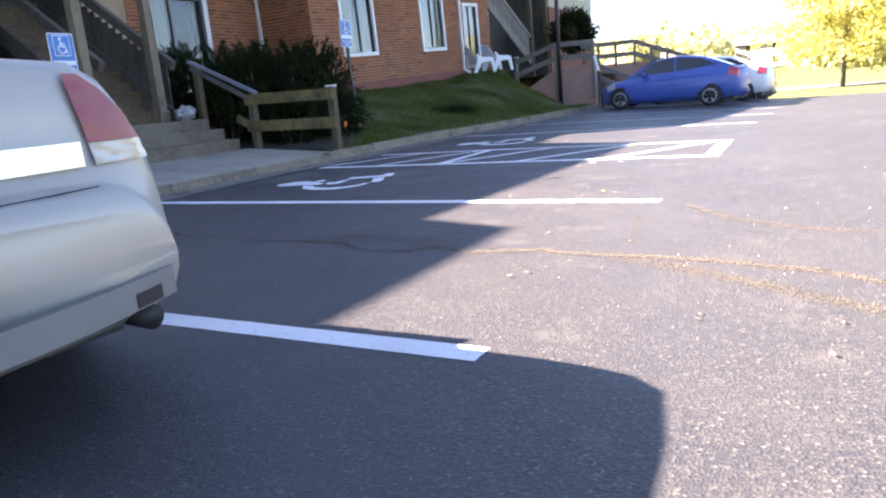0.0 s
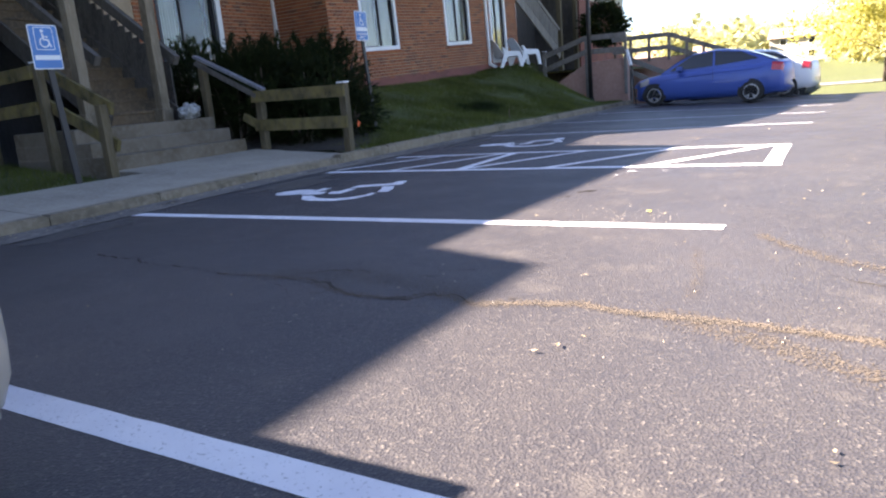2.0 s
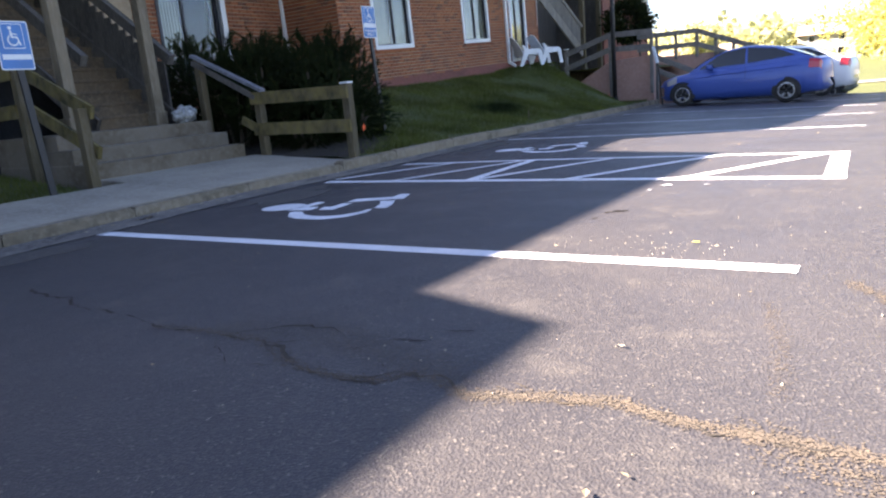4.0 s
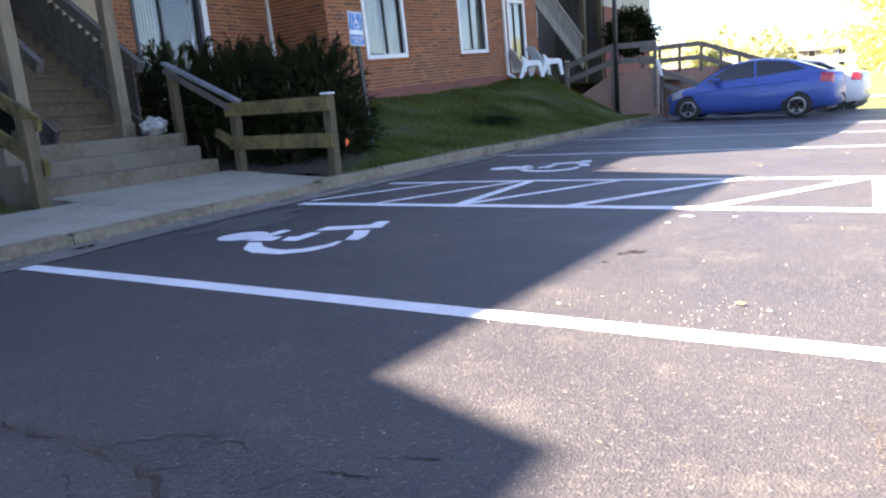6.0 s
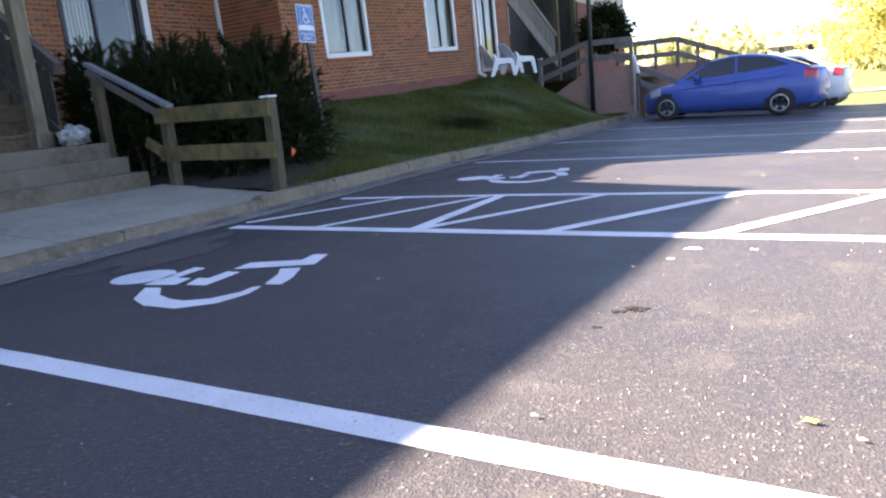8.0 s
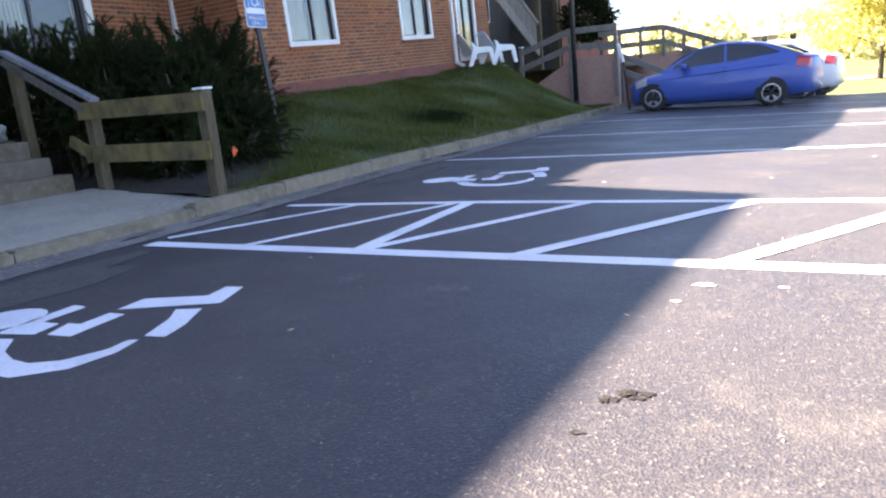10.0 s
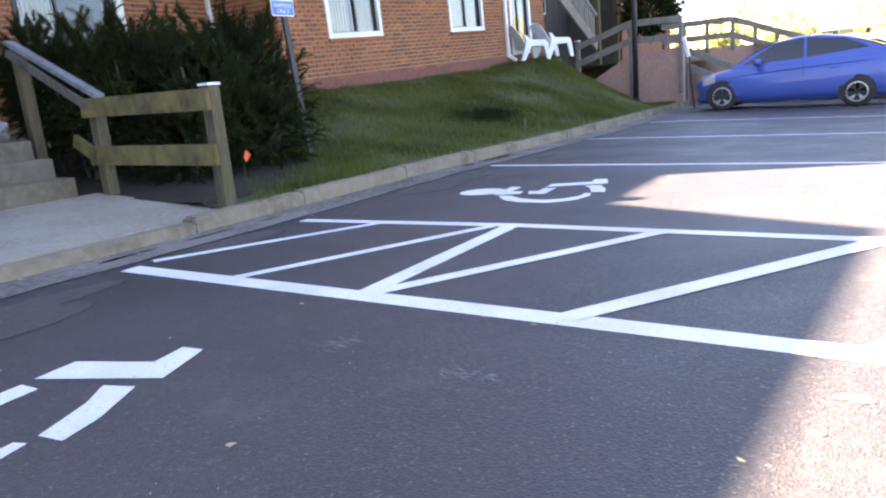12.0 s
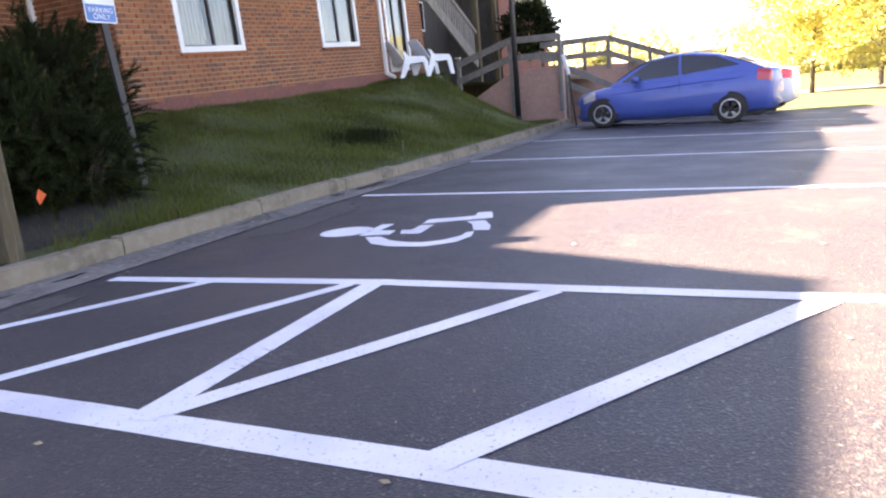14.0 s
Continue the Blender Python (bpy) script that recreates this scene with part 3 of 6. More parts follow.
for i, pts in enumerate(([(-1.62, 2.46), (-1.5, 2.3), (-1.3, 2.22), (-1.05, 2.29)], [(-1.3, 2.42), (-1.12, 2.52), (-0.9, 2.5), (-0.72, 2.4)], [(-0.95, 2.52), (-0.85, 2.72), (-0.6, 2.78)], [(0.9, 3.05), (1.0, 2.95), (1.2, 2.9)])):
    tagged(mesh_object("crack", crack(pts, 0.004, 21.5 + i), CRACK), "hairline crack in the crazed asphalt", "crack", kind="structure")


def scuffs(x, y, w, h, n, seed):
    """Short pale scratches side by side."""
    rng = random.Random(seed)
    bm = bmesh.new()
    for _ in range(n):
        cx, cy = rng.gauss(x, w / 2.5), rng.gauss(y, h / 2.5)
        ln, th, s = rng.uniform(0.005, 0.03), rng.uniform(0.001, 0.003), rng.uniform(-0.5, 0.3)
        vs = [bm.verts.new((cx + u * ln, cy + u * ln * s + v * th, 0.004)) for u, v in ((-1, 0), (0, -1), (1, 0), (0, 1))]
        bm.faces.new(vs)
    return bm


for i, (x, y, w, h) in enumerate(((-1.92, 6.03, 0.16, 0.07), (-2.52, 6.10, 0.10, 0.12), (-2.8, 7.2, 0.2, 0.2), (-1.9, 3.2, 0.3, 0.2))):
    tagged(mesh_object("scuff_marks", scuffs(x, y, w, h, 24 if i == 3 else 60, 60 + i), material("scuff_chalk", (0.30, 0.29, 0.29), (0.2, 0.195, 0.195), None, rough=0.95, big=4, bump=0) if i == 0 else bpy.data.materials["scuff_chalk"]), "faint pale scuff marks on the asphalt", "scuff", "scuffs", "stuff")

def blot(x, y, rx, ry, seed, z=0.0035):
    n = 28
    pts = []
    for i in range(n):
        a = i * 2 * math.pi / n
        r = 0.75 + 0.55 * noise.noise(Vector((math.cos(a) * 1.6, math.sin(a) * 1.6, seed)))
        pts.append((x + rx * r * math.cos(a), y + ry * r * math.sin(a)))
    bm = bmesh.new()
    c = bm.verts.new((x, y, z))
    vs = [bm.verts.new((px, py, z)) for px, py in pts]
    for i in range(n):
        bm.faces.new((c, vs[i], vs[(i + 1) % n]))
    bmesh.ops.recalc_face_normals(bm, faces=bm.faces)
    return bm


for i, (x, y, rx, ry) in enumerate(((-0.915, 5.13, 0.022, 0.026), (-0.89, 5.14, 0.02, 0.018), (-0.865, 5.19, 0.04, 0.030), (-0.84, 5.165, 0.032, 0.022), (-0.81, 5.195, 0.028, 0.024), (-0.93, 4.925, 0.024, 0.018))):
    tagged(mesh_object("oil_stain", blot(x, y, rx, ry, i * 3.1), OIL), "dark oil stain on the asphalt", "stain", "oil stains", "structure")
for i, (x, y, rx, ry) in enumerate(((-4.45, 5.6, 0.35, 0.9), (-4.6, 10.2, 0.3, 0.9), (-4.5, 3.2, 0.3, 0.5), (-4.62, 7.4, 0.22, 0.5))):
    tagged(mesh_object("worn_patch", blot(x, y, rx, ry, 9 + i * 2.7, 0.0028), material("thin_dirt", (0.078, 0.068, 0.060), (0.05, 0.045, 0.044), (0.12, 0.105, 0.09), rough=0.95, big=2.5, small=25, bump=0.5) if i == 0 else bpy.data.materials["thin_dirt"]), "pale dirt washed along the gutter", "stain", "gutter dirt", "structure")

for i, (x, y, rx, ry) in enumerate(((-0.83, 6.29, 0.06, 0.032), (-0.9, 6.05, 0.022, 0.018), (-0.53, 6.31, 0.026, 0.014))):
    tagged(mesh_object("paint_blot", blot(x, y, rx, ry, 31 + i * 1.7, 0.004), PAINT_LINE), "spilt blot of white road paint", "paint", "paint blots", "structure")

# rotted leaves and silt lying against the kerb foot
rng = random.Random(58)
silt = material("wet_silt", (0.030, 0.024, 0.019), (0.018, 0.015, 0.013), (0.075, 0.055, 0.040), rough=1.0, big=7, small=50, bump=0.9, depth=0.008)
for i in range(20):
    y = 3.4 + i * 0.47 + rng.uniform(-0.2, 0.2)
    tagged(mesh_object("gutter_silt", blot(kerb_x(y) + rng.uniform(0.06, 0.16), y, rng.uniform(0.03, 0.09), rng.uniform(0.08, 0.28), 70 + i * 1.9, 0.006), silt), "dark rotted leaf silt along the kerb foot", "silt", "gutter silt", "structure")

# ---- brick building ----
PIVOT = Vector((0, 12.7, 1.3))
TILT = Matrix.Translation(PIVOT + Vector((0, 0, -0.115))) @ Matrix.Rotation(radians(2.5), 4, "X") @ Matrix.Translation(-PIVOT)
FX = -9.3                     # front face
BY0, BY1 = 12.72, 22.75       # its two corners
EAVE = 4.8
WINDOWS = [(13.88, 15.43, 2.0, 3.62), (17.88, 19.38, 2.0, 3.62)]
DOOR = (20.72, 21.88, 1.36, 3.46)


def panel_x(bm, x0, x1, y0, y1, z0, z1, openings):
    """A wall of constant thickness in x with rectangular openings right through it."""
    yb = sorted({y0, y1, *[v for o in openings for v in o[:2]]})
    zb = sorted({z0, z1, *[v for o in openings for v in o[2:]]})
    for ya, yc in zip(yb, yb[1:]):
        col = []
        for za, zc in zip(zb, zb[1:]):
            my, mz = (ya + yc) / 2, (za + zc) / 2
            if any(o[0] < my < o[1] and o[2] < mz < o[3] for o in openings):
                continue
            if col and abs(col[-1][1] - za) < 1e-6:
                col[-1][1] = zc
            else:
                col.append([za, zc])
        for za, zc in col:
            box(bm, x0, x1, ya, yc, za, zc)
    return bm


bm = panel_x(bmesh.new(), FX - 0.30, FX - 0.008, BY0 + 0.01, BY1 - 0.01, 1.36, EAVE, WINDOWS + [DOOR])
wall_front = tagged(mesh_object("wall_front", bm, MORTAR), "red-orange brick wall with pale mortar joints", "brick wall", kind="structure")
wall_front.matrix_world = TILT
bm = boxed(FX - 1.6, FX - 0.30, BY0 + 0.008, BY0 + 0.30, 0.6, EAVE)
wall_side = tagged(mesh_object("wall_side", bm, MORTAR), "shaded brick return wall of the recess", "brick wall", kind="structure")
wall_side.matrix_world = TILT
RX = -10.9
PATIO = (9.40, 10.9, 1.25, 3.35)
bm = panel_x(bmesh.new(), RX - 0.3, RX - 0.008, 7.9, BY0, 0.3, EAVE, [PATIO])
wall_recess = tagged(mesh_object("wall_recess", bm, MORTAR), "brick wall set back behind the juniper", "brick wall", kind="structure")
bm = boxed(FX - 0.32, FX + 0.012, BY0 - 0.004, BY1 + 0.004, 0.2, 1.36, 0.01)
found = tagged(mesh_object("foundation", bm, FOUNDATION), "dark red painted foundation below the bricks", "foundation", kind="structure")
found.matrix_world = TILT
# walls out of view, added so no sun passes under the roof
bm = boxed(-20, FX - 0.3, BY1 - 0.3, BY1, -0.5, EAVE)
box(bm, -20, -19.7, -22, BY1 - 0.3, -0.5, EAVE)
box(bm, -19.7, -9.9, -22, -21.7, -0.5, EAVE)
tagged(mesh_object("wall_back", bm, BEIGE), "unseen plain outer walls closing the building against the sun", "wall", kind="structure")


def brick_mesh():
    bm = boxed(-0.012, 0.012, -0.099, 0.099, -0.0285, 0.0285)
    bmesh.ops.delete(bm, geom=[f for f in bm.faces if f.normal.x < -0.5], context="FACES")
    me = bpy.data.meshes.new("brick")
    bm.to_mesh(me)
    bm.free()
    me.materials.append(BRICK)
    return me


def lay_bricks(face, along0, along1, z0, z1, openings):
    """Places of bricks in running bond: (along, height, length)."""
    rng = random.Random(face)
    out = []
    z, course = z0 + 0.0375, 0
    while z < z1:
        a = along0 + (0.105 if course % 2 else 0.0)
        spans = []
        if course % 2:
            spans.append((along0, along0 + 0.095))
        while a < along1 - 0.05:
            spans.append((a + 0.008, min(a + 0.202, along1)))
            a += 0.21
        for s0, s1 in spans:
            for o in openings:
                if o[2] - 0.03 < z < o[3] + 0.03:
                    if s0 < o[0] < s1:
                        s1 = o[0]
                    elif s0 < o[1] < s1:
                        s0 = o[1]
                    elif s0 >= o[0] and s1 <= o[1]:
                        s1 = s0
            if s1 - s0 > 0.04:
                out.append(((s0 + s1) / 2, z, s1 - s0, rng.uniform(-0.003, 0.003)))
        z += 0.075
        course += 1
    return out


def joined_bricks(spots, place, name, parent, label):
    verts, faces = [], []
    for a, z, ln, d in spots:
        k = len(verts)
        for dx, da, dz in ((-1, -1, -1), (1, -1, -1), (1, 1, -1), (-1, 1, -1), (-1, -1, 1), (1, -1, 1), (1, 1, 1), (-1, 1, 1)):
            verts.append(place(dx * 0.012 + d, a + da * ln / 2, z + dz * 0.0285))
        faces += [(k + 1, k + 2, k + 6, k + 5), (k, k + 1, k + 5, k + 4), (k + 2, k + 3, k + 7, k + 6), (k + 4, k + 5, k + 6, k + 7), (k, k + 3, k + 2, k + 1)]
    me = bpy.data.meshes.new(name)
    me.from_pydata(verts, [], faces)
    me.materials.append(BRICK_MANY)
    ob = new(name, me)
    ob.parent = parent
    return tagged(ob, label, kind="stuff")


# ---- windows and doors ----
def framed(name, y0, y1, z0, z1, x, parent_m, label, wide=0.095, split=0.5, sill=True, curtain=0.45, frame_mat=None):
    w = thing(name, label, "window", kind="structure", m=parent_m)
    bm = bmesh.new()
    for a in ((y0 - 0.0, y0 + wide, z0, z1), (y1 - wide, y1, z0, z1), (y0 + wide, y1 - wide, z1 - wide, z1), (y0 + wide, y1 - wide, z0, z0 + wide)):
        box(bm, x - 0.10, x + 0.025, a[0], a[1], a[2], a[3], 0.006)
    part("window_frame", bm, frame_mat or WHITE, w, "dark frame" if frame_mat else "white painted frame")
    ym = y0 + (y1 - y0) * split
    bm = bmesh.new()
    box(bm, x - 0.09, x - 0.03, ym - 0.022, ym + 0.022, z0 + wide, z1 - wide, 0.004)
    for a, b in ((y0 + wide, y0 + wide + 0.025), (y1 - wide - 0.025, y1 - wide)):
        box(bm, x - 0.09, x - 0.03, a, b, z0 + wide, z1 - wide, 0.004)
    box(bm, x - 0.09, x - 0.03, y0 + wide + 0.025, ym - 0.022, z0 + wide, z0 + wide + 0.025)
    part("sash", bm, DARK_FRAME, w, "thin dark sash bars")
    for a, b in ((y0 + wide + 0.02, ym - 0.02), (ym + 0.02, y1 - wide - 0.02)):
        g = part("pane", boxed(x - 0.064, x - 0.058, a, b, z0 + wide, z1 - wide), GLASS, w)
        g.visible_shadow = False
    if sill:
        part("window_sill", boxed(x - 0.02, x + 0.05, y0 - 0.01, y1 + 0.01, z0 - 0.045, z0 - 0.003, 0.006), BRICK, w, "brick sill under the frame")
    # the left-hand sheet also stands for the reflection in that pane
    if curtain:
        bm = bmesh.new()
        for ya, yb in ((y0 + wide, y0 + wide + (y1 - y0) * curtain), (y1 - wide - (y1 - y0) * 0.30, y1 - wide))[:1 if frame_mat else 2]:
            n = 40
            f = [bm.verts.new((x - 0.17 + 0.02 * math.sin(i * 1.3), ya + (yb - ya) * i / n, z0)) for i in range(n + 1)]
            t = [bm.verts.new((v.co.x, v.co.y, z1)) for v in f]
            for i in range(n):
                bm.faces.new((f[i], f[i + 1], t[i + 1], t[i]))
        part("curtain", bm, CURTAIN, w, "pale hanging curtain, on the left also for glass reflection", smooth=True)
    # darkness of the unlit room, put in as a flat near-black sheet
    part("room_behind", boxed(x - 0.75, x - 0.74, y0 - 0.3, y1 + 0.3, z0 - 0.3, z1 + 0.3), UNLIT_ROOM, w, "near-black sheet standing for the unlit room")
    return w


framed("window_1", *WINDOWS[0], FX, TILT, "white framed sliding window with pale curtains", split=0.55)
framed("window_2", *WINDOWS[1], FX, TILT, "white framed sliding window with drawn blinds", split=0.5)
framed("door_1", *DOOR, FX, TILT, "narrow white framed glass patio door", wide=0.10, split=0.45, sill=False)
framed("door_2", *PATIO, RX, Matrix.Identity(4), "sliding glass patio door with a pale curtain", wide=0.07, split=0.42, sill=False, curtain=0.36, frame_mat=DARK_FRAME)


def downspout(name, x, y, z0, z1, m, label):
    ob = thing(name, label, "downspout", "downspouts", m=m, kind="structure")
    bm = bmesh.new()
    box(bm, x, x + 0.075, y - 0.05, y + 0.05, z0 + 0.12, z1, 0.012)
    beam(bm, (x + 0.04, y, z0 + 0.15), (x + 0.24, y + 0.02, z0 + 0.03), 0.09, 0.075, 0.01)
    part("pipe", bm, WHITE, ob)
    for z in (z0 + 0.7, z0 + 2.2):
        part("bracket", boxed(x - 0.001, x + 0.085, y - 0.065, y + 0.065, z, z + 0.03), WHITE, ob)


downspout("downspout", FX + 0.012, 20.42, 1.2, EAVE, TILT, "white metal downspout with a kicked-out foot")
downspout("downspout", RX + 0.02, 12.64, 1.2, EAVE, Matrix.Identity(4), "white metal downspout in the recess corner")
bm = boxed(RX - 0.02, RX + 0.05, 10.91, 11.03, 1.1, EAVE, 0.01)
tagged(mesh_object("trim", bm, WHITE), "white corner trim board beside the patio door", "trim", kind="structure")
bm = boxed(FX + 0.02, -8.70, 20.70, 22.45, 0.6, 1.42, 0.015)
tagged(mesh_object("patio_slab", bm, CONCRETE), "small concrete patio slab at the glass door", "patio", kind="structure")

# ---- roof out of view, eaves traced back from the lot's shadow edge ----
ZT = 5.1
SX, SY = SHIFT_X * ZT, SHIFT_Y * ZT
eaves = [(-21, -22.5), (-0.35 - SX, -22.5), (-0.35 - SX, 2.98 - SY), (-1.10 - SX, 3.22 - SY), (-0.95 - SX, 6.46 - SY), (-0.84 - SX, 8.50 - SY),
         (-2.51 - SX, 9.08 - SY), (-2.55 - SX, 10.5 - SY), (-0.74 - SX, 11.1 - SY), (-0.45 - SX, 14.0 - SY), (-0.40 - SX, 23.5 - SY), (-21, 23.5 - SY)]
bm = prism(bmesh.new(), eaves, ZT - 0.3, ZT)
tagged(mesh_object("roof", bm, ROOF), "unseen dark shingled roof, eaves shaped to cast the lot's shadow edge", "roof", kind="structure")
# block out of view, added so the shadow reaches further out here
bm = boxed(-20, -8.62, 15.6, 22.9, ZT - 0.01, 6.0, 0.02)
tagged(mesh_object("roof_gable", bm, BEIGE), "unseen raised block added on the roof to lengthen the far shadow", "roof", kind="structure")

# ---- timber stair house ----
bm = bmesh.new()
box(bm, -9.95, -9.8, -21.9, 4.75, 0.1, EAVE)
tagged(mesh_object("wall_timber", bm, SIDING), "dark weathered vertical board wall", "wall", kind="structure")
bm = bmesh.new()
for i in range(34):
    y0 = 4.70 - 0.2 * (i + 1)
    box(bm, -9.8, -9.78, y0 + 0.008, y0 + 0.192, 0.25, EAVE - 0.05)
tagged(mesh_object("wall_boards", bm, SIDING), "vertical dark grey siding boards", "siding", kind="structure")
# wall added so no sun comes through the open stairs
bm = boxed(-13.2, -13.0, 4.7, 9.0, 0.1, EAVE)
box(bm, -13.0, -11.2, 8.8, 9.0, 0.1, EAVE)
tagged(mesh_object("wall_stairwell", bm, SIDING), "dark stairwell back wall, added to stop the sun", "wall", kind="structure")

steps = thing("concrete_steps", "three worn concrete steps up from the walk", "steps", kind="structure")
for i in range(3):
    x0 = -7.32 - 0.31 * i
    bm = boxed(-9.4 - 0.01 * i, x0, 5.42 + 0.012 * i, 7.835 - 0.01 * i, 0.12 + 0.185 * i, 0.408 + 0.185 * i, 0.018)
    part("step", bm, STEP_CONCRETE, steps)

stair = thing("timber_staircase", "weathered open timber staircase rising to the upper floor", "staircase")
SX0, SZ0 = -8.55, 0.778
for i in range(12):
    x = SX0 - 0.27 * i
    z = SZ0 + 0.185 * i
    part("tread", boxed(x - 0.31, x, 6.35, 7.55, z + 0.145, z + 0.185, 0.006), TREAD, stair)
    part("riser", boxed(x - 0.045, x - 0.02, 6.36, 7.54, z, z + 0.145), TREAD, stair)
for y in (6.32, 7.58):
    bm = beam(bmesh.new(), (SX0 + 0.1, y, SZ0 + 0.02), (SX0 - 3.3, y, SZ0 + 2.35), 0.045, 0.28)
    part("stringer", bm, TIMBER_GREY, stair)
for y, zoff in ((6.28, 0.0), (7.64, 0.0)):
    part("handrail", beam(bmesh.new(), (SX0 + 0.15, y, SZ0 + 0.92), (SX0 - 3.3, y, SZ0 + 3.32), 0.10, 0.14), TIMBER_GREY, stair)
for i in range(20):
    x = SX0 - 0.05 - 0.16 * i
    z = SZ0 + 0.06 + (SX0 + 0.1 - x) * 0.685
    part("baluster", boxed(x - 0.077, x + 0.077, 7.60, 7.625, z - 0.15, z + 0.76), TIMBER_GREY, stair)
for x, y in ((-8.28, 5.90), (-8.46, 7.30)):
    post = thing("stair_post", "square pale weathered timber post beside the stairs", "post", "stair posts")
    part("shaft", boxed(x - 0.075, x + 0.075, y - 0.075, y + 0.075, 0.5, 4.0, 0.012), TIMBER_POST, post)
    part("post_base", boxed(x - 0.16, x + 0.10, y - 0.10, y + 0.10, 0.5, 0.98, 0.03), TIMBER_POST, post)
bm = boxed(-11.2, -10.95, 7.9, 8.2, 0.3, EAVE)
tagged(mesh_object("trim", bm, BEIGE), "pale corner board of the stairwell", "trim", kind="structure")

# slab out of view, added to keep sky light off the stairs
bm = boxed(-13, -8.0, 4.6, 6.4, 4.0, 4.16)
tagged(mesh_object("porch_roof", bm, ROOF), "unseen flat slab added over the stairs to block sky light", "roof", kind="structure")

# upper landing deck above the stairs
bm = bmesh.new()
box(bm, -13, -11.6, 4.8, 8.8, 2.98, 3.12)
tagged(mesh_object("landing", bm, TIMBER_GREY), "weathered timber landing at the stair head", "landing", kind="structure")


# ---- fences beside the steps ----
def post_at(parent, x, y, z0, z1, cap=False, mat=TIMBER):
    p = part("post", boxed(x - 0.055, x + 0.055, y - 0.055, y + 0.055, z0, z1, 0.008), mat, parent)
    if cap:
        part("post_cap", boxed(x - 0.065, x + 0.065, y - 0.065, y + 0.065, z1, z1 + 0.022, 0.006), SIGN_WHITE, p, "flat white cap")


fence = thing("timber_fence", "weathered mossy two-rail timber fence at the walk", "fence", "fences")
post_at(fence, -5.44, 8.03, 0.10, 1.105, True)
post_at(fence, -7.12, 8.05, 0.2, 1.12)
for z in (1.0, 0.56):
    part("rail", beam(bmesh.new(), (-5.38, 7.955, z), (-7.2, 7.97, z + 0.03), 0.04, 0.16), TIMBER_GREEN, fence)
post_at(fence, -8.30, 8.05, 0.4, 1.70)
part("rail", beam(bmesh.new(), (-7.1, 7.965, 1.04), (-8.34, 7.965, 1.64), 0.04, 0.06), TIMBER_GREY, fence)
part("rail", beam(bmesh.new(), (-7.1, 7.965, 0.58), (-7.42, 7.965, 0.74), 0.04, 0.11), TIMBER_GREEN, fence)
part("hand_rail", beam(bmesh.new(), (-7.0, 8.03, 1.13), (-8.40, 8.03, 1.75), 0.10, 0.03), RAIL_TOP, fence, "grey painted cap rail")

fence = thing("timber_fence", "weathered sloping timber fence beside the lower steps", "fence", "fences")
post_at(fence, -6.99, 5.25, 0.1, 1.06)
post_at(fence, -8.16, 5.25, 0.15, 1.66, True)
post_at(fence, -9.6, 5.25, 0.25, 1.62)
for dz in (0, -0.45):
    part("rail", beam(bmesh.new(), (-6.89, 5.33, 1.0 + dz), (-8.2, 5.33, 1.58 + dz), 0.04, 0.14), TIMBER_GREEN, fence)
    part("rail", beam(bmesh.new(), (-8.18, 5.17, 1.55 + dz), (-9.7, 5.17, 1.5 + dz), 0.04, 0.15), TIMBER_GREEN, fence)

# ---- retaining walls with fences ----
def retaining(y, pts, base, label):
    prof = [(pts[0][0], base)] + pts + [(pts[-1][0], base)]
    return tagged(mesh_object("retaining_wall", wall_y(bmesh.new(), y, y + 0.25, prof), RETAINING), label, "retaining wall", kind="structure")


retaining(24.0, [(-8.78, 0.58), (-7.35, 1.38), (-5.92, 1.46)], -0.4, "pinkish rendered retaining wall behind the kerb")
retaining(28.0, [(-7.6, 1.45), (-4.55, 1.41), (-3.0, 0.83)], -0.9, "sunlit rendered retaining wall further along the slope")


def wall_fence(y, pts, posts, label, mat=TIMBER_HAZED):
    ob = thing("timber_fence", label, "fence", "fences")
    for x, z0, z1 in posts:
        part("post", boxed(x - 0.05, x + 0.05, y - 0.05, y + 0.05, z0, z1, 0.008), mat, ob)
    for a, b in zip(pts, pts[1:]):
        for dz in (0, -0.46):
            part("rail", beam(bmesh.new(), (a[0], y - 0.07, a[1] + dz), (b[0], y - 0.07, b[1] + dz), 0.04, 0.17), mat, ob)
    return ob


f = wall_fence(23.93, [(-8.9, 1.71), (-7.3, 2.20), (-5.9, 2.17)], [(-8.85, 0.05, 1.9), (-7.3, 0.25, 2.25), (-5.95, 0.25, 2.22)], "grey weathered timber fence stepping up the retaining wall")
part("post_cap", boxed(-8.92, -8.78, 23.86, 24.0, 1.9, 1.925, 0.006), SIGN_WHITE, f, "flat white cap")
wall_fence(27.95, [(-7.6, 2.22), (-5.45, 2.22), (-3.6, 1.5), (-2.6, 1.12)], [(-6.9, 1.3, 2.22), (-6.2, 1.3, 2.22), (-5.45, 1.3, 2.27), (-4.8, 1.1, 1.97), (-4.2, 1.0, 1.72), (-3.6, 0.9, 1.52)], "timber fence bending down beyond the retaining wall")
stair_rail = thing("stair_rail", "grey timber stair rail coming down to the kerb", "railing")
for z in (0, -0.42):
    part("rail", beam(bmesh.new(), (-6.0, 24.4, 1.40 + z), (-4.6, 24.4, 0.73 + z), 0.05, 0.16), TIMBER_HAZED, stair_rail)
for x, z in ((-5.95, 1.44), (-4.65, 0.83)):
    part("post", boxed(x - 0.05, x + 0.05, 24.43, 24.53, -0.3, z), TIMBER_HAZED, stair_rail)

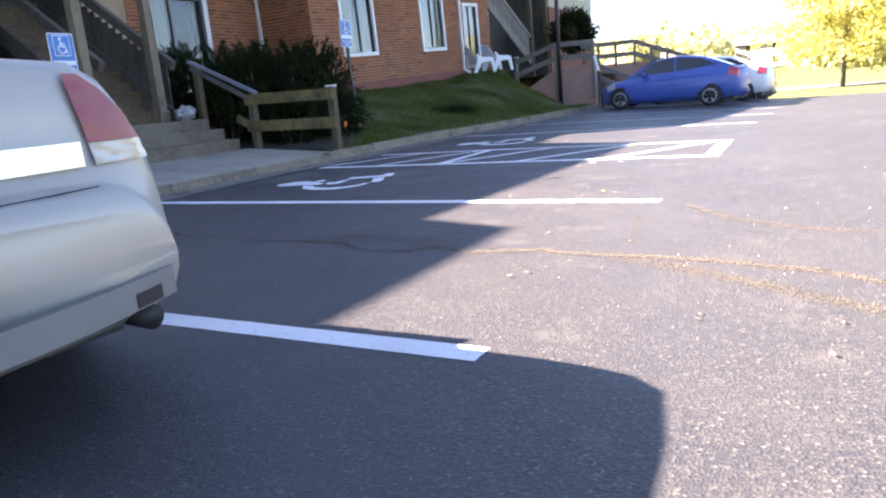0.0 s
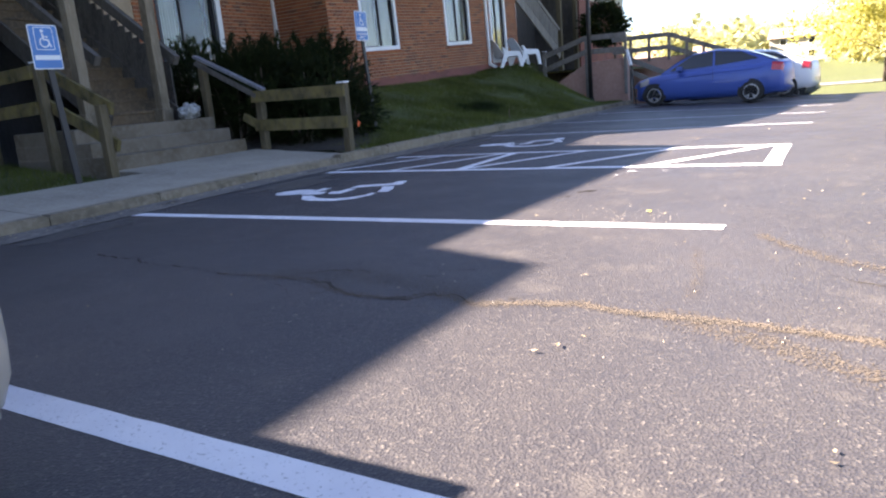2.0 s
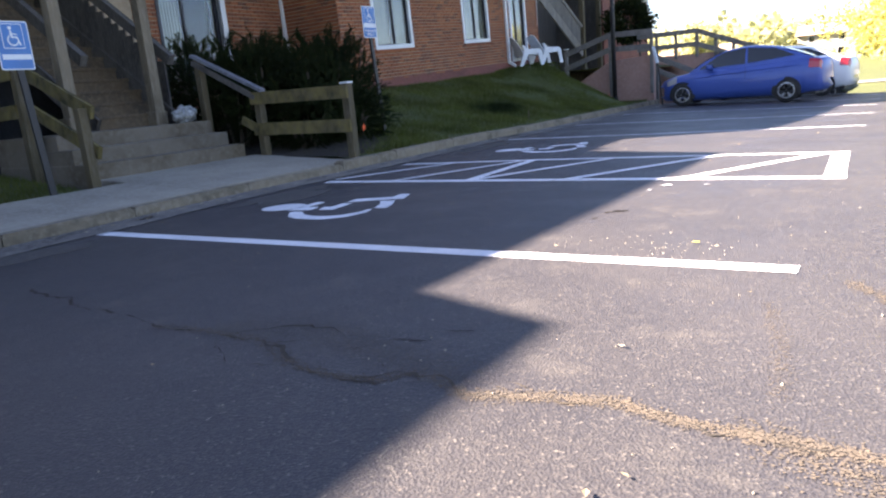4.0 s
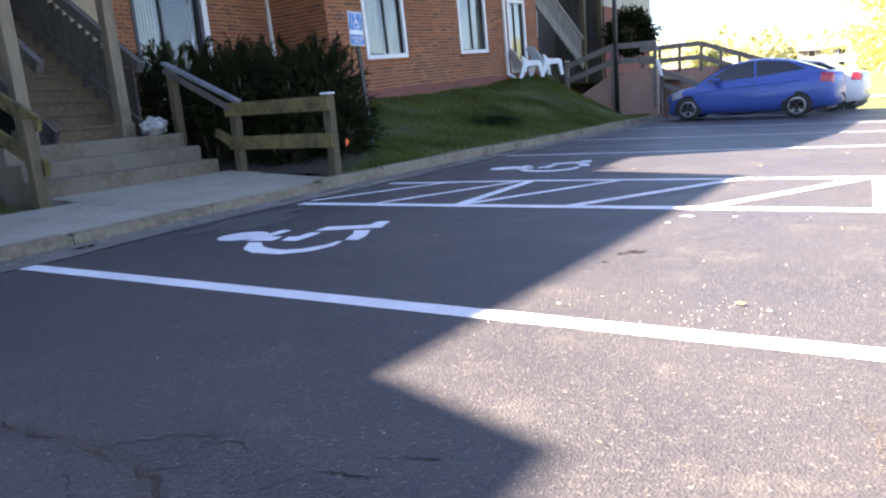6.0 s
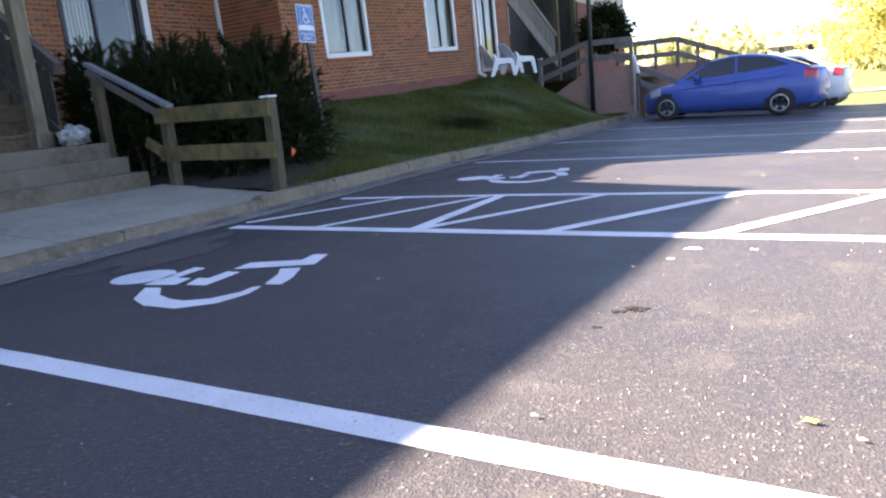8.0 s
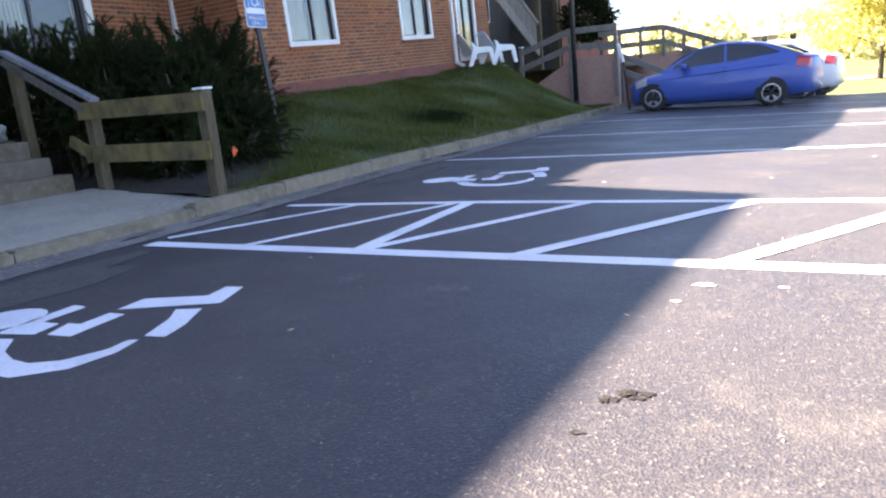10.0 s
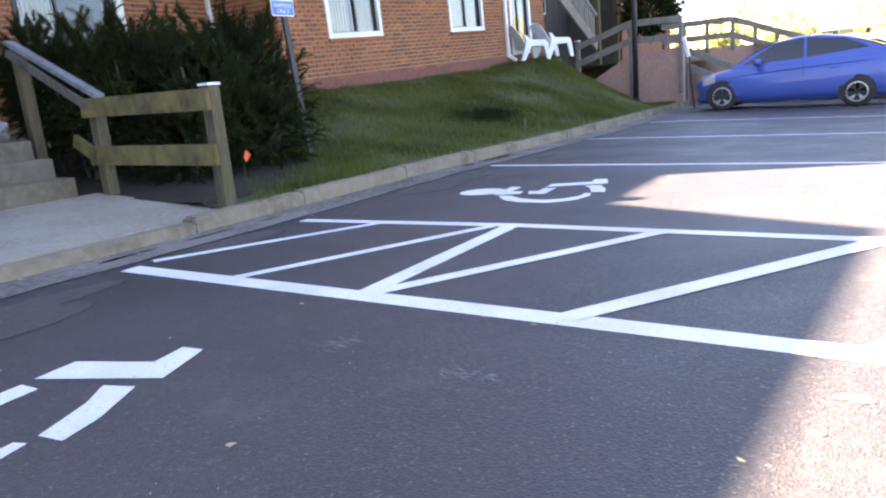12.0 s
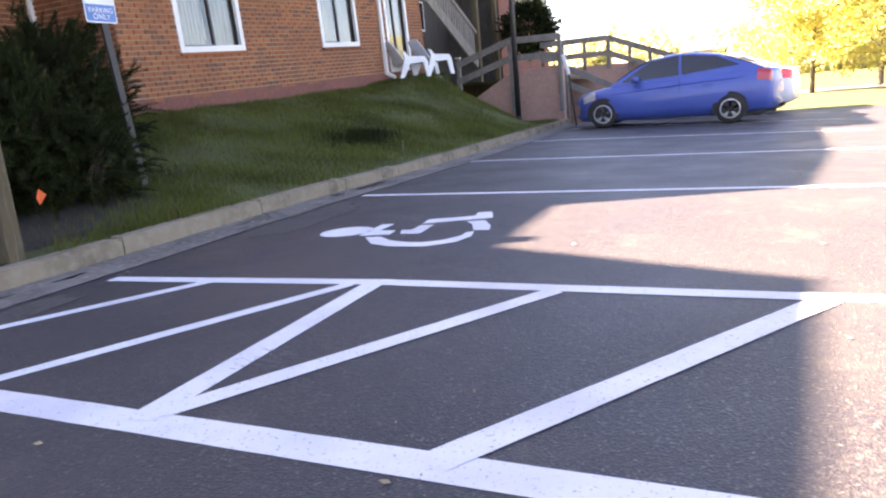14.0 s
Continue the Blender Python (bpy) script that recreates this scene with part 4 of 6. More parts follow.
# ground behind the retaining wall
bm = grid_sheet(bmesh.new(), [-6.0, -7.3, -8.8, -10.9, -20], [24.25, 26, 28, 32, 40], lambda x, y: (x, y, 1.2 if x < -7 else 1.05))
tagged(mesh_object("terrace", bm, TURF), "grass terrace behind the retaining wall", "lawn", kind="structure")

# ---- second building beyond ----
bm = boxed(-18, -10.05, 30.6, 30.88, 0.5, 6.3)
tagged(mesh_object("wall_end", bm, PASSAGE), "grey boarded end wall of the passage", "wall", kind="structure")
far_house = thing("apartment_building", "brick and beige sided apartment building beyond the fence", "building")
bm = boxed(-18, -10, 31.0, 37.5, 0.5, 4.3)
part("wall", bm, FOUNDATION, far_house)
bm = boxed(-18, -9.97, 30.9, 37.6, 4.3, 7.0)
part("upper_wall", bm, BEIGE, far_house, "beige sided upper storey")
for ya, za, zb in ((32.2, 2.6, 3.8), (35.4, 2.6, 3.8), (32.2, 4.9, 6.2), (35.4, 4.9, 6.2)):
    w = part("window", boxed(-10.05, -9.93, ya, ya + 1.0, za, zb, 0.01), WHITE, far_house, "white framed window")
    part("pane", boxed(-9.935, -9.926, ya + 0.08, ya + 0.92, za + 0.08, zb - 0.08), CAR_GLASS, w)
part("roof", boxed(-18.5, -9.5, 30.4, 38.1, 7.0, 7.3), ROOF, far_house)

far_stair = thing("timber_staircase", "dark timber staircase between the two buildings", "staircase")
part("stringer", beam(bmesh.new(), (-9.9, 23.6, 4.2), (-9.9, 28.2, 1.9), 0.06, 0.35), TIMBER_HAZED, far_stair)
part("handrail", beam(bmesh.new(), (-9.9, 23.6, 5.1), (-9.9, 28.2, 2.9), 0.08, 0.12), TIMBER_HAZED, far_stair)
for i in range(24):
    y = 23.7 + 0.185 * i
    z = 4.2 - (y - 23.6) * 0.5
    part("baluster", boxed(-9.92, -9.89, y - 0.055, y + 0.055, z, z + 0.95), TIMBER_HAZED, far_stair)
for y in (28.3, 30.2):
    part("post", boxed(-10.0, -9.82, y - 0.09, y + 0.09, 1.2, 6.5), TIMBER, far_stair)
bm = boxed(-12.2, -12.0, 22.76, 30.9, 1.0, 6.6)
tagged(mesh_object("wall_passage", bm, PASSAGE), "grey boarded wall of the passage", "wall", kind="structure")
part_roof = boxed(-18, -9.5, 23.1, 30.4, 6.3, 6.5)
tagged(mesh_object("roof_passage", part_roof, ROOF), "dark roof over the passage", "roof", kind="structure")
passage_window = thing("window_3", "white barred passage window in the dark wall", "window", kind="structure")
part("window_frame", boxed(-12.0, -11.95, 27.5, 28.6, 3.2, 4.2), WHITE, passage_window)
for k in range(3):
    part("pane", boxed(-11.96, -11.94, 27.56 + 0.34 * k, 27.84 + 0.34 * k, 3.26, 4.14), CAR_GLASS, passage_window)


# ---- signs, lamp post, small posts ----
def sign_wheelchair(x, y, z, s):
    """Strokes of the wheelchair mark on an upright plate that faces +x; s is its height."""
    out = []
    strokes = [[(-0.08 + 0.09 * math.cos(k * math.pi / 5), 0.42 + 0.09 * math.sin(k * math.pi / 5)) for k in range(10)],
               [(-0.13, 0.30), (-0.03, 0.30), (0.0, -0.02), (-0.09, -0.02)], [(-0.02, 0.18), (0.2, 0.15), (0.2, 0.09), (-0.02, 0.12)],
               [(-0.09, 0.03), (0.22, 0.03), (0.22, -0.05), (-0.09, -0.05)], [(0.14, -0.02), (0.22, -0.02), (0.34, -0.36), (0.26, -0.40)],
               arc(-0.02, -0.14, 0.20, 0.27, 115, 350, 20)]
    for st in strokes:
        bm = bmesh.new()
        vs = [bm.verts.new((x, y + u * s, z + v * s)) for u, v in st]
        n = len(vs)
        if n > 12:
            for i in range(n // 2 - 1):
                bm.faces.new((vs[i], vs[i + 1], vs[n - 2 - i], vs[n - 1 - i]))
        else:
            bm.faces.new(vs)
        out.append(bm)
    return out


def plate(y0, y1, z0, z1, x, r=0.02):
    pts = []
    for cy, cz, a0 in ((y1 - r, z1 - r, 0), (y0 + r, z1 - r, 90), (y0 + r, z0 + r, 180), (y1 - r, z0 + r, 270)):
        for k in range(5):
            a = radians(a0 + 22.5 * k)
            pts.append((cy + r * math.cos(a), cz + r * math.sin(a)))
    bm = bmesh.new()
    f = [bm.verts.new((x, u, v)) for u, v in pts]
    b = [bm.verts.new((x - 0.003, u, v)) for u, v in pts]
    bm.faces.new(f)
    bm.faces.new(b[::-1])
    for i in range(len(f)):
        bm.faces.new((f[i], b[i], b[(i + 1) % len(f)], f[(i + 1) % len(f)]))
    bmesh.ops.recalc_face_normals(bm, faces=bm.faces)
    return bm


def text_mesh(body, size, m, mat, parent, name="lettering"):
    cu = bpy.data.curves.new(name, "FONT")
    cu.body, cu.size, cu.align_x, cu.align_y, cu.extrude = body, size, "CENTER", "CENTER", 0.0008
    tmp = bpy.data.objects.new("tmp_text", cu)
    scene.collection.objects.link(tmp)
    me = bpy.data.meshes.new_from_object(tmp.evaluated_get(bpy.context.evaluated_depsgraph_get()))
    bpy.data.objects.remove(tmp)
    me.transform(m)
    me.materials.clear()
    me.materials.append(mat)
    ob = new(name, me)
    ob.parent = parent
    return ob


def facing_x(x, y, z):
    """Pose of lettering upright on a plate that faces +x."""
    return Matrix(((0, 0, 1, x), (1, 0, 0, y), (0, 1, 0, z), (0, 0, 0, 1)))


def parking_sign(x, y, zg, z0, z1, lean, label, lower):
    ob = thing("parking_sign", label, "sign", "parking signs")
    bm = bmesh.new()
    yb = y + lean
    beam(bm, (x - 0.03, yb, zg - 0.1), (x - 0.03, y, z1 - 0.05), 0.03, 0.07, 0.004)
    part("sign_post", bm, BLACK_STEEL, ob, "dark steel post")
    w = 0.165
    p = part("plate", plate(y - w, y + w, z0, z1, x), SIGN_WHITE, ob, "white rimmed sign plate")
    part("blue_field", plate(y - w + 0.012, y + w - 0.012, z0 + 0.012, z1 - 0.012, x + 0.003, 0.016), SIGN_BLUE, p)
    zc = z1 - 0.145
    part("symbol_rim", plate(y - 0.105, y + 0.105, zc - 0.12, zc + 0.12, x + 0.0055, 0.012), SIGN_WHITE, p)
    part("symbol_field", plate(y - 0.097, y + 0.097, zc - 0.112, zc + 0.112, x + 0.008, 0.010), SIGN_BLUE, p)
    for bm in sign_wheelchair(x + 0.0105, y, zc - 0.01, 0.21):
        part("symbol_stroke", bm, SIGN_WHITE, p)
    if lower:
        part("white_band", plate(y - w + 0.014, y + w - 0.014, z0 + 0.155, z0 + 0.215, x + 0.0055, 0.008), SIGN_WHITE, p)
        text_mesh("PARKING", 0.062, facing_x(x + 0.007, y, z0 + 0.105), SIGN_WHITE, p)
        text_mesh("ONLY", 0.068, facing_x(x + 0.007, y, z0 + 0.05), SIGN_WHITE, p)
    else:
        part("white_band", plate(y - w + 0.03, y + w - 0.02, z0 + 0.10, z0 + 0.15, x + 0.0055, 0.004), SIGN_WHITE, p)
    return ob


parking_sign(-6.72, 4.55, 0.16, 1.47, 1.94, 0.10, "blue accessible parking sign on a dark post in the grass", False)
parking_sign(-6.4, 9.92, 0.45, 1.82, 2.30, 0.16, "blue accessible parking sign on a dark post by the juniper", True)

lamp = thing("lamp_post", "tall black steel lamp post on the grass at the kerb", "lamp post")
part("pole", tube(bmesh.new(), [(-6.98, 23.3, 0.12), (-6.98, 23.3, 3.0), (-6.98, 23.3, 5.6)], 0.075, 12, 0.06), BLACK_STEEL, lamp, smooth=True)
part("base_collar", tube(bmesh.new(), [(-6.98, 23.3, 0.1), (-6.98, 23.3, 0.22)], 0.10, 12), BLACK_STEEL, lamp)
part("lantern", boxed(-7.15, -6.55, 23.15, 23.45, 5.6, 5.75, 0.03), BLACK_STEEL, lamp)

marker = thing("kerb_sign", "small white sign seen edge-on atop a thin dark pole", "sign")
part("pole", tube(bmesh.new(), [(-5.30, 22.8, -0.3), (-5.45, 22.8, 1.2)], 0.022, 8), BLACK_STEEL, marker)
part("plate", beam(bmesh.new(), (-5.45, 22.78, 1.16), (-5.57, 22.78, 1.65), 0.11, 0.06, 0.004), SIGN_WHITE, marker, "white plate")


def utility_flag(x, y, z, s=1.0):
    ob = thing("marker_flag", "small orange utility marker flag on a wire", "flag", "marker flags")
    part("wire", tube(bmesh.new(), [(x, y, z - 0.4), (x, y, z + 0.06)], 0.0015, 5), BLACK_STEEL, ob)
    bm = bmesh.new()
    top, lo, mid, hi = (bm.verts.new((x + dx, y + 0.004 + s * dy, z + s * dz)) for dx, dy, dz in ((0, 0.035, 0.06), (0.01, 0, 0.0), (-0.008, 0.03, -0.05), (0.012, 0.075, 0.012)))
    bm.faces.new((top, lo, mid))
    bm.faces.new((top, mid, hi))
    part("cloth", bm, ORANGE, ob, "faded orange plastic")


utility_flag(-5.46, 8.28, 0.50)
utility_flag(-7.15, 23.15, 0.30, 1.2)


# pale bag left on the top step
bm = bmesh.new()
bmesh.ops.create_icosphere(bm, subdivisions=4, radius=1)
for v in bm.verts:
    d = v.co.normalized()
    r = 1 + 0.28 * noise.noise(d * 2.1) + 0.14 * noise.noise(d * 5.5) + 0.06 * noise.noise(d * 12)
    v.co = Vector((d.x * 0.15 * r, d.y * 0.20 * r, max(-0.11, d.z * 0.13 * r)))
bag = mesh_object("plastic_bag", bm, material("bag_plastic", (0.28, 0.28, 0.265), (0.16, 0.155, 0.145), (0.6, 0.6, 0.58), rough=0.5, big=6, small=18, bump=0.5, depth=0.01), smooth=True)
bag.matrix_world = pose(-8.14, 7.52, 0.778 + 0.111, 0, 0, 20)
tagged(bag, "pale crumpled plastic bag lying on the top step", "bag")

stake = thing("survey_stake", "thin pale wooden stake in the grass by the kerb", "stake")
part("stick", tube(bmesh.new(), [(-5.62, 13.9, bank(-5.62, 13.9) - 0.1), (-5.62, 13.9, bank(-5.62, 13.9) + 0.22)], 0.009, 6), TIMBER_POST, stake)

# ---- plastic chairs ----
def plastic_chair(m, label):
    ob = thing("garden_chair", label, "chair", "garden chairs", m)
    seat = grid_sheet(bmesh.new(), [i / 8 for i in range(9)], [-0.27, -0.18, -0.09, 0, 0.09, 0.18, 0.27],
                      lambda u, v: (0.27 - 0.52 * u, v, 0.36 - 0.06 * u + 0.04 * (v / 0.27) ** 2))
    bmesh.ops.solidify(seat, geom=seat.faces[:], thickness=0.02)
    part("seat", seat, CHAIR_WHITE, ob, smooth=True)
    back = grid_sheet(bmesh.new(), [i / 8 for i in range(9)], [-1, -0.66, -0.33, 0, 0.33, 0.66, 1],
                      lambda u, v: (-0.23 - 0.30 * u - 0.05 * u * u, v * (0.27 - 0.07 * u * u), 0.32 + 0.52 * u + 0.05 * u * (1 - v * v)))
    bmesh.ops.solidify(back, geom=back.faces[:], thickness=0.02)
    part("backrest", back, CHAIR_WHITE, ob, smooth=True)
    side = [(0.40, 0.0), (0.29, 0.0), (0.20, 0.34), (-0.16, 0.33), (-0.36, 0.0), (-0.47, 0.0), (-0.30, 0.46), (-0.36, 0.62), (-0.28, 0.60), (-0.20, 0.50), (0.27, 0.48), (0.33, 0.40)]
    for sy in (-1, 1):
        bm = wall_y(bmesh.new(), sy * 0.30 - 0.025, sy * 0.30 + 0.025, side)
        part("side_frame", bm, CHAIR_WHITE, ob, "moulded arm and legs")
    return ob


plastic_chair(pose(-8.93, 21.0, 1.42, 0, 0, 58), "white moulded plastic garden chair against the wall")
plastic_chair(pose(-8.62, 21.75, bank(-8.62, 21.75) + 0.01, 0, 0, 62), "white moulded plastic garden chair on the grass")


# ---- cars ----
def car(name, label, m, L, H, paint, spec, wheel_s, wheel_r, group="parked cars"):
    """A car, local x from tail (0) to nose (L). spec holds its outline: deck, sill, width and cabin."""
    ob = thing(name, label, "car", group, m)
    W = spec["width"] / 2
    ss = sorted({*[a for a, _ in spec["deck"]], *[L * i / 26 for i in range(27)], 0.03, 0.07, 0.3, L - 0.03, L - 0.1})

    def half(s):
        return W * lerp(spec["plan"], s)

    def bow(s, v):
        r = spec["bow"]
        k = max(0.0, 1 - s / 0.9) * r[0] - max(0.0, 1 - (L - s) / 0.9) * r[1]
        return s + k * v * v

    def section(s):
        w, zt, zb = half(s), lerp(spec["deck"], s), lerp(spec["sill"], s)
        h = zt - zb
        zw = zb + h * 0.52
        if spec.get("round"):
            return [(0, zb), (0.80, zb), (0.95, zb + 0.08 * h), (0.99, zb + 0.22 * h), (1.0, zb + 0.40 * h), (0.978, zb + 0.58 * h), (0.945, zb + 0.70 * h),
                    (0.885, zb + 0.83 * h), (0.80, zb + 0.935 * h), (0.68, zt), (0.35, zt + 0.010), (0, zt + 0.015)], w
        return [(0, zb), (0.80, zb), (0.95, zb + 0.10 * h), (0.992, zb + 0.26 * h), (1.0, zw), (0.985, zb + 0.72 * h), (0.955, zt - 0.10 * h),
                (0.90, zt - 0.025 * h), (0.80, zt), (0.45, zt + 0.012), (0, zt + 0.016)], w

    bm = bmesh.new()
    rows = []
    for s in ss:
        pts, w = section(s)
        ring = [(v, z) for v, z in pts] + [(-v, z) for v, z in pts[-2:0:-1]]
        rows.append([bm.verts.new((bow(s, v), v * w, z)) for v, z in ring])
    for a, b in zip(rows, rows[1:]):
        for i in range(len(a)):
            bm.faces.new((a[i], a[(i + 1) % len(a)], b[(i + 1) % len(a)], b[i]))
    bm.faces.new(rows[0])
    bm.faces.new(rows[-1][::-1])
    bmesh.ops.recalc_face_normals(bm, faces=bm.faces)
    body = part("body", bm, paint, ob, smooth=True)

    # cabin: roof shell and glass
    cab = spec["cabin"]          # (s, z) outline from rear glass foot over the roof to the windscreen foot
    c0, c1 = cab[0][0], cab[-1][0]

    def cab_half(z, s):
        zb = lerp(spec["deck"], s)
        u = max(0.0, min(1.0, (z - zb) / (H - zb)))
        return half(s) * (0.90 - 0.20 * u - 0.05 * u * u)

    bm = bmesh.new()
    cs = sorted({*[s for s, _ in cab], *[c0 + (c1 - c0) * i / 24 for i in range(25)]})
    rows = []
    for s in cs:
        zt, zb = lerp(cab, s), lerp(spec["deck"], s) - 0.02
        zt = max(zt, zb + 0.005)
        ring = []
        for f in (0, 0.3, 0.6, 0.85, 0.96):
            z = zb + (zt - zb) * f
            ring.append((cab_half(z, s), z))
        wt = cab_half(zt, s)
        ring += [(wt * 0.93, zt - 0.006 + 0.0), (wt * 0.6, zt + 0.018 * min(1, (zt - zb) * 3)), (0, zt + 0.028 * min(1, (zt - zb) * 3))]
        full = ring + [(-a, z) for a, z in ring[-2::-1]]
        rows.append([bm.verts.new((s, a, z)) for a, z in full])
    for a, b in zip(rows, rows[1:]):
        for i in range(len(a) - 1):
            bm.faces.new((a[i], b[i], b[i + 1], a[i + 1]))
    bmesh.ops.recalc_face_normals(bm, faces=bm.faces)
    part("roof", bm, paint, ob, smooth=True)

    def side_pane(quad, sy):
        bm = bmesh.new()
        n = 6
        (sa0, za0), (sb0, zb0), (sb1, zb1), (sa1, za1) = quad
        grid = []
        for i in range(n + 1):
            u = i / n
            row = []
            for j in range(5):
                v = j / 4
                s = (sa0 + (sb0 - sa0) * u) * (1 - v) + (sa1 + (sb1 - sa1) * u) * v
                z = (za0 + (zb0 - za0) * u) * (1 - v) + (za1 + (zb1 - za1) * u) * v
                row.append(bm.verts.new((s, sy * (cab_half(z, s) + 0.007), z)))
            grid.append(row)
        for a, b in zip(grid, grid[1:]):
            for j in range(4):
                bm.faces.new((a[j], b[j], b[j + 1], a[j + 1]))
        return bm

    for quad in spec["side_windows"]:
        for sy in (-1, 1):
            part("side_window", side_pane(quad, sy), CAR_GLASS, ob, "dark tinted glass", smooth=True)
    for a, b in spec["screens"]:
        bm = bmesh.new()
        n = 6
        grid = []
        for i in range(n + 1):
            s = a + (b - a) * i / n
            zt = lerp(cab, s)
            w = cab_half(zt, s) * 0.90
            sgn = -1 if a < (c0 + c1) / 2 else 1
            grid.append([bm.verts.new((s + sgn * 0.008, w * k / 4, zt + 0.016 + 0.010 * (1 - abs(k) / 4))) for k in range(-4, 5)])
        for p, q in zip(grid, grid[1:]):
            for k in range(8):
                bm.faces.new((p[k], q[k], q[k + 1], p[k + 1]))
        bmesh.ops.recalc_face_normals(bm, faces=bm.faces)
        part("rear_window" if a < (c0 + c1) / 2 else "windscreen", bm, CAR_GLASS, ob, smooth=True)

    # wheels, the shade of each arch put in as a flat black fan
    for s in wheel_s:
        for sy in (-1, 1):
            yo = half(s) * 0.997
            bm = bmesh.new()
            n = 20
            a = [bm.verts.new((s + (wheel_r + 0.045) * math.cos(radians(200 - 220 * i / n)), sy * (yo + 0.004), wheel_r + (wheel_r + 0.045) * math.sin(radians(200 - 220 * i / n)))) for i in range(n + 1)]
            c = bm.verts.new((s, sy * (yo + 0.004), wheel_r - 0.05))
            for i in range(n):
                bm.faces.new((c, a[i], a[i + 1]))
            part("wheel_arch", bm, BLACK_PLASTIC, ob, "flat black fan for the shade in the wheel arch")
            wheel = part("wheel", boxed(-0.03, 0.03, -0.03, 0.03, -0.03, 0.03, 0.01), BLACK_STEEL, ob)
            wheel.location = (s, sy * (yo - 0.08), wheel_r)
            bm = bmesh.new()
            prof = [(0.64, 0.085), (0.90, 0.098), (0.985, 0.07), (1.0, 0.0), (0.985, -0.08), (0.6, -0.1)]
            rings = [[bm.verts.new((wheel_r * r * math.cos(k * math.pi / 14), sy * o, wheel_r * r * math.sin(k * math.pi / 14))) for k in range(28)] for r, o in prof]
            for p, q in zip(rings, rings[1:]):
                for k in range(28):
                    bm.faces.new((p[k], p[(k + 1) % 28], q[(k + 1) % 28], q[k]))
            bmesh.ops.recalc_face_normals(bm, faces=bm.faces)
            part("tyre", bm, RUBBER, wheel, smooth=True)
            bm = bmesh.new()
            prof = [(0.67, 0.093), (0.60, 0.095), (0.56, 0.06)]
            rings = [[bm.verts.new((wheel_r * r * math.cos(k * math.pi / 14), sy * o, wheel_r * r * math.sin(k * math.pi / 14))) for k in range(28)] for r, o in prof]
            for p, q in zip(rings, rings[1:]):
                for k in range(28):
                    bm.faces.new((p[k], p[(k + 1) % 28], q[(k + 1) % 28], q[k]))
            for k in range(5):
                t = k * 2 * math.pi / 5 + 0.3
                for d in (-0.13, 0.13):
                    beam(bm, (wheel_r * 0.12 * math.cos(t), sy * 0.075, wheel_r * 0.12 * math.sin(t)), (wheel_r * 0.6 * math.cos(t + d), sy * 0.075, wheel_r * 0.6 * math.sin(t + d)), 0.018, 0.03, 0.0)
            bmesh.ops.recalc_face_normals(bm, faces=bm.faces)
            part("rim", bm, ALLOY, wheel, "spoked alloy rim")
            bm = bmesh.new()
            c = [bm.verts.new((wheel_r * 0.57 * math.cos(k * math.pi / 14), sy * 0.03, wheel_r * 0.57 * math.sin(k * math.pi / 14))) for k in range(28)]
            bm.faces.new(c)
            part("brake_disc", bm, BLACK_PLASTIC, wheel)
    part("underbody", boxed(0.35, L - 0.35, -W * 0.78, W * 0.78, 0.17, 0.34), BLACK_PLASTIC, ob)
    for sy in (-1, 1):
        part("wing_mirror", boxed(c1 - 0.62, c1 - 0.46, min(sy * W * 0.93, sy * (W * 0.93 + 0.19)), max(sy * W * 0.93, sy * (W * 0.93 + 0.19)), lerp(spec["deck"], c1 - 0.5) + 0.02, lerp(spec["deck"], c1 - 0.5) + 0.15, 0.03), paint, ob, smooth=True)
    ob["half_width"] = W
    return ob, section, half, bow


def body_patch(section, half, bow, s_range, v_idx, sy, off=0.006, n=8):
    """A panel that lies on the car's side, between two stations and two heights of the section."""
    bm = bmesh.new()
    rows = []
    for i in range(n + 1):
        s = s_range[0] + (s_range[1] - s_range[0]) * i / n
        pts, w = section(s)
        rows.append([bm.verts.new((bow(s, v), sy * (v * w + off), z + 0.002)) for v, z in pts[v_idx[0]:v_idx[1] + 1]])
    for a, b in zip(rows, rows[1:]):
        for j in range(len(a) - 1):
            bm.faces.new((a[j], b[j], b[j + 1], a[j + 1]))
    bmesh.ops.recalc_face_normals(bm, faces=bm.faces)
    return bm


# blue compact saloon, nose to the kerb
BL = 4.40
blue_spec = dict(width=1.72,
    deck=[(0, 0.55), (0.04, 0.90), (0.10, 1.05), (0.5, 1.09), (0.9, 1.05), (1.6, 0.99), (2.5, 0.94), (3.1, 0.90), (3.5, 0.86), (3.95, 0.78), (4.25, 0.68), (4.4, 0.52)],
    sill=[(0, 0.36), (0.15, 0.25), (0.6, 0.21), (1.4, 0.17), (3.7, 0.13), (4.25, 0.14), (4.4, 0.24)],
    plan=[(0, 0.80), (0.12, 0.90), (0.5, 0.97), (1.2, 1.0), (3.2, 1.0), (3.8, 0.965), (4.2, 0.89), (4.4, 0.74)], bow=(0.20, 0.28),
    cabin=[(0.40, 1.09), (0.8, 1.25), (1.25, 1.40), (1.75, 1.465), (2.15, 1.46), (2.6, 1.38), (3.0, 1.18), (3.42, 0.90)],
    side_windows=[((0.84, 1.17), (1.96, 1.04), (1.99, 1.435), (1.30, 1.375)), ((2.02, 1.035), (3.20, 0.95), (2.60, 1.355), (2.04, 1.435))],
    screens=[(0.45, 1.12), (2.62, 3.34)])
blue, sec, hf, bw = car("blue_car", "metallic blue compact saloon car parked nose to the kerb", pose(-0.68, 21.72, -0.185, 0, -1.5, 180), BL, 1.46, BLUE_CAR, blue_spec, (1.0, 3.59), 0.30)
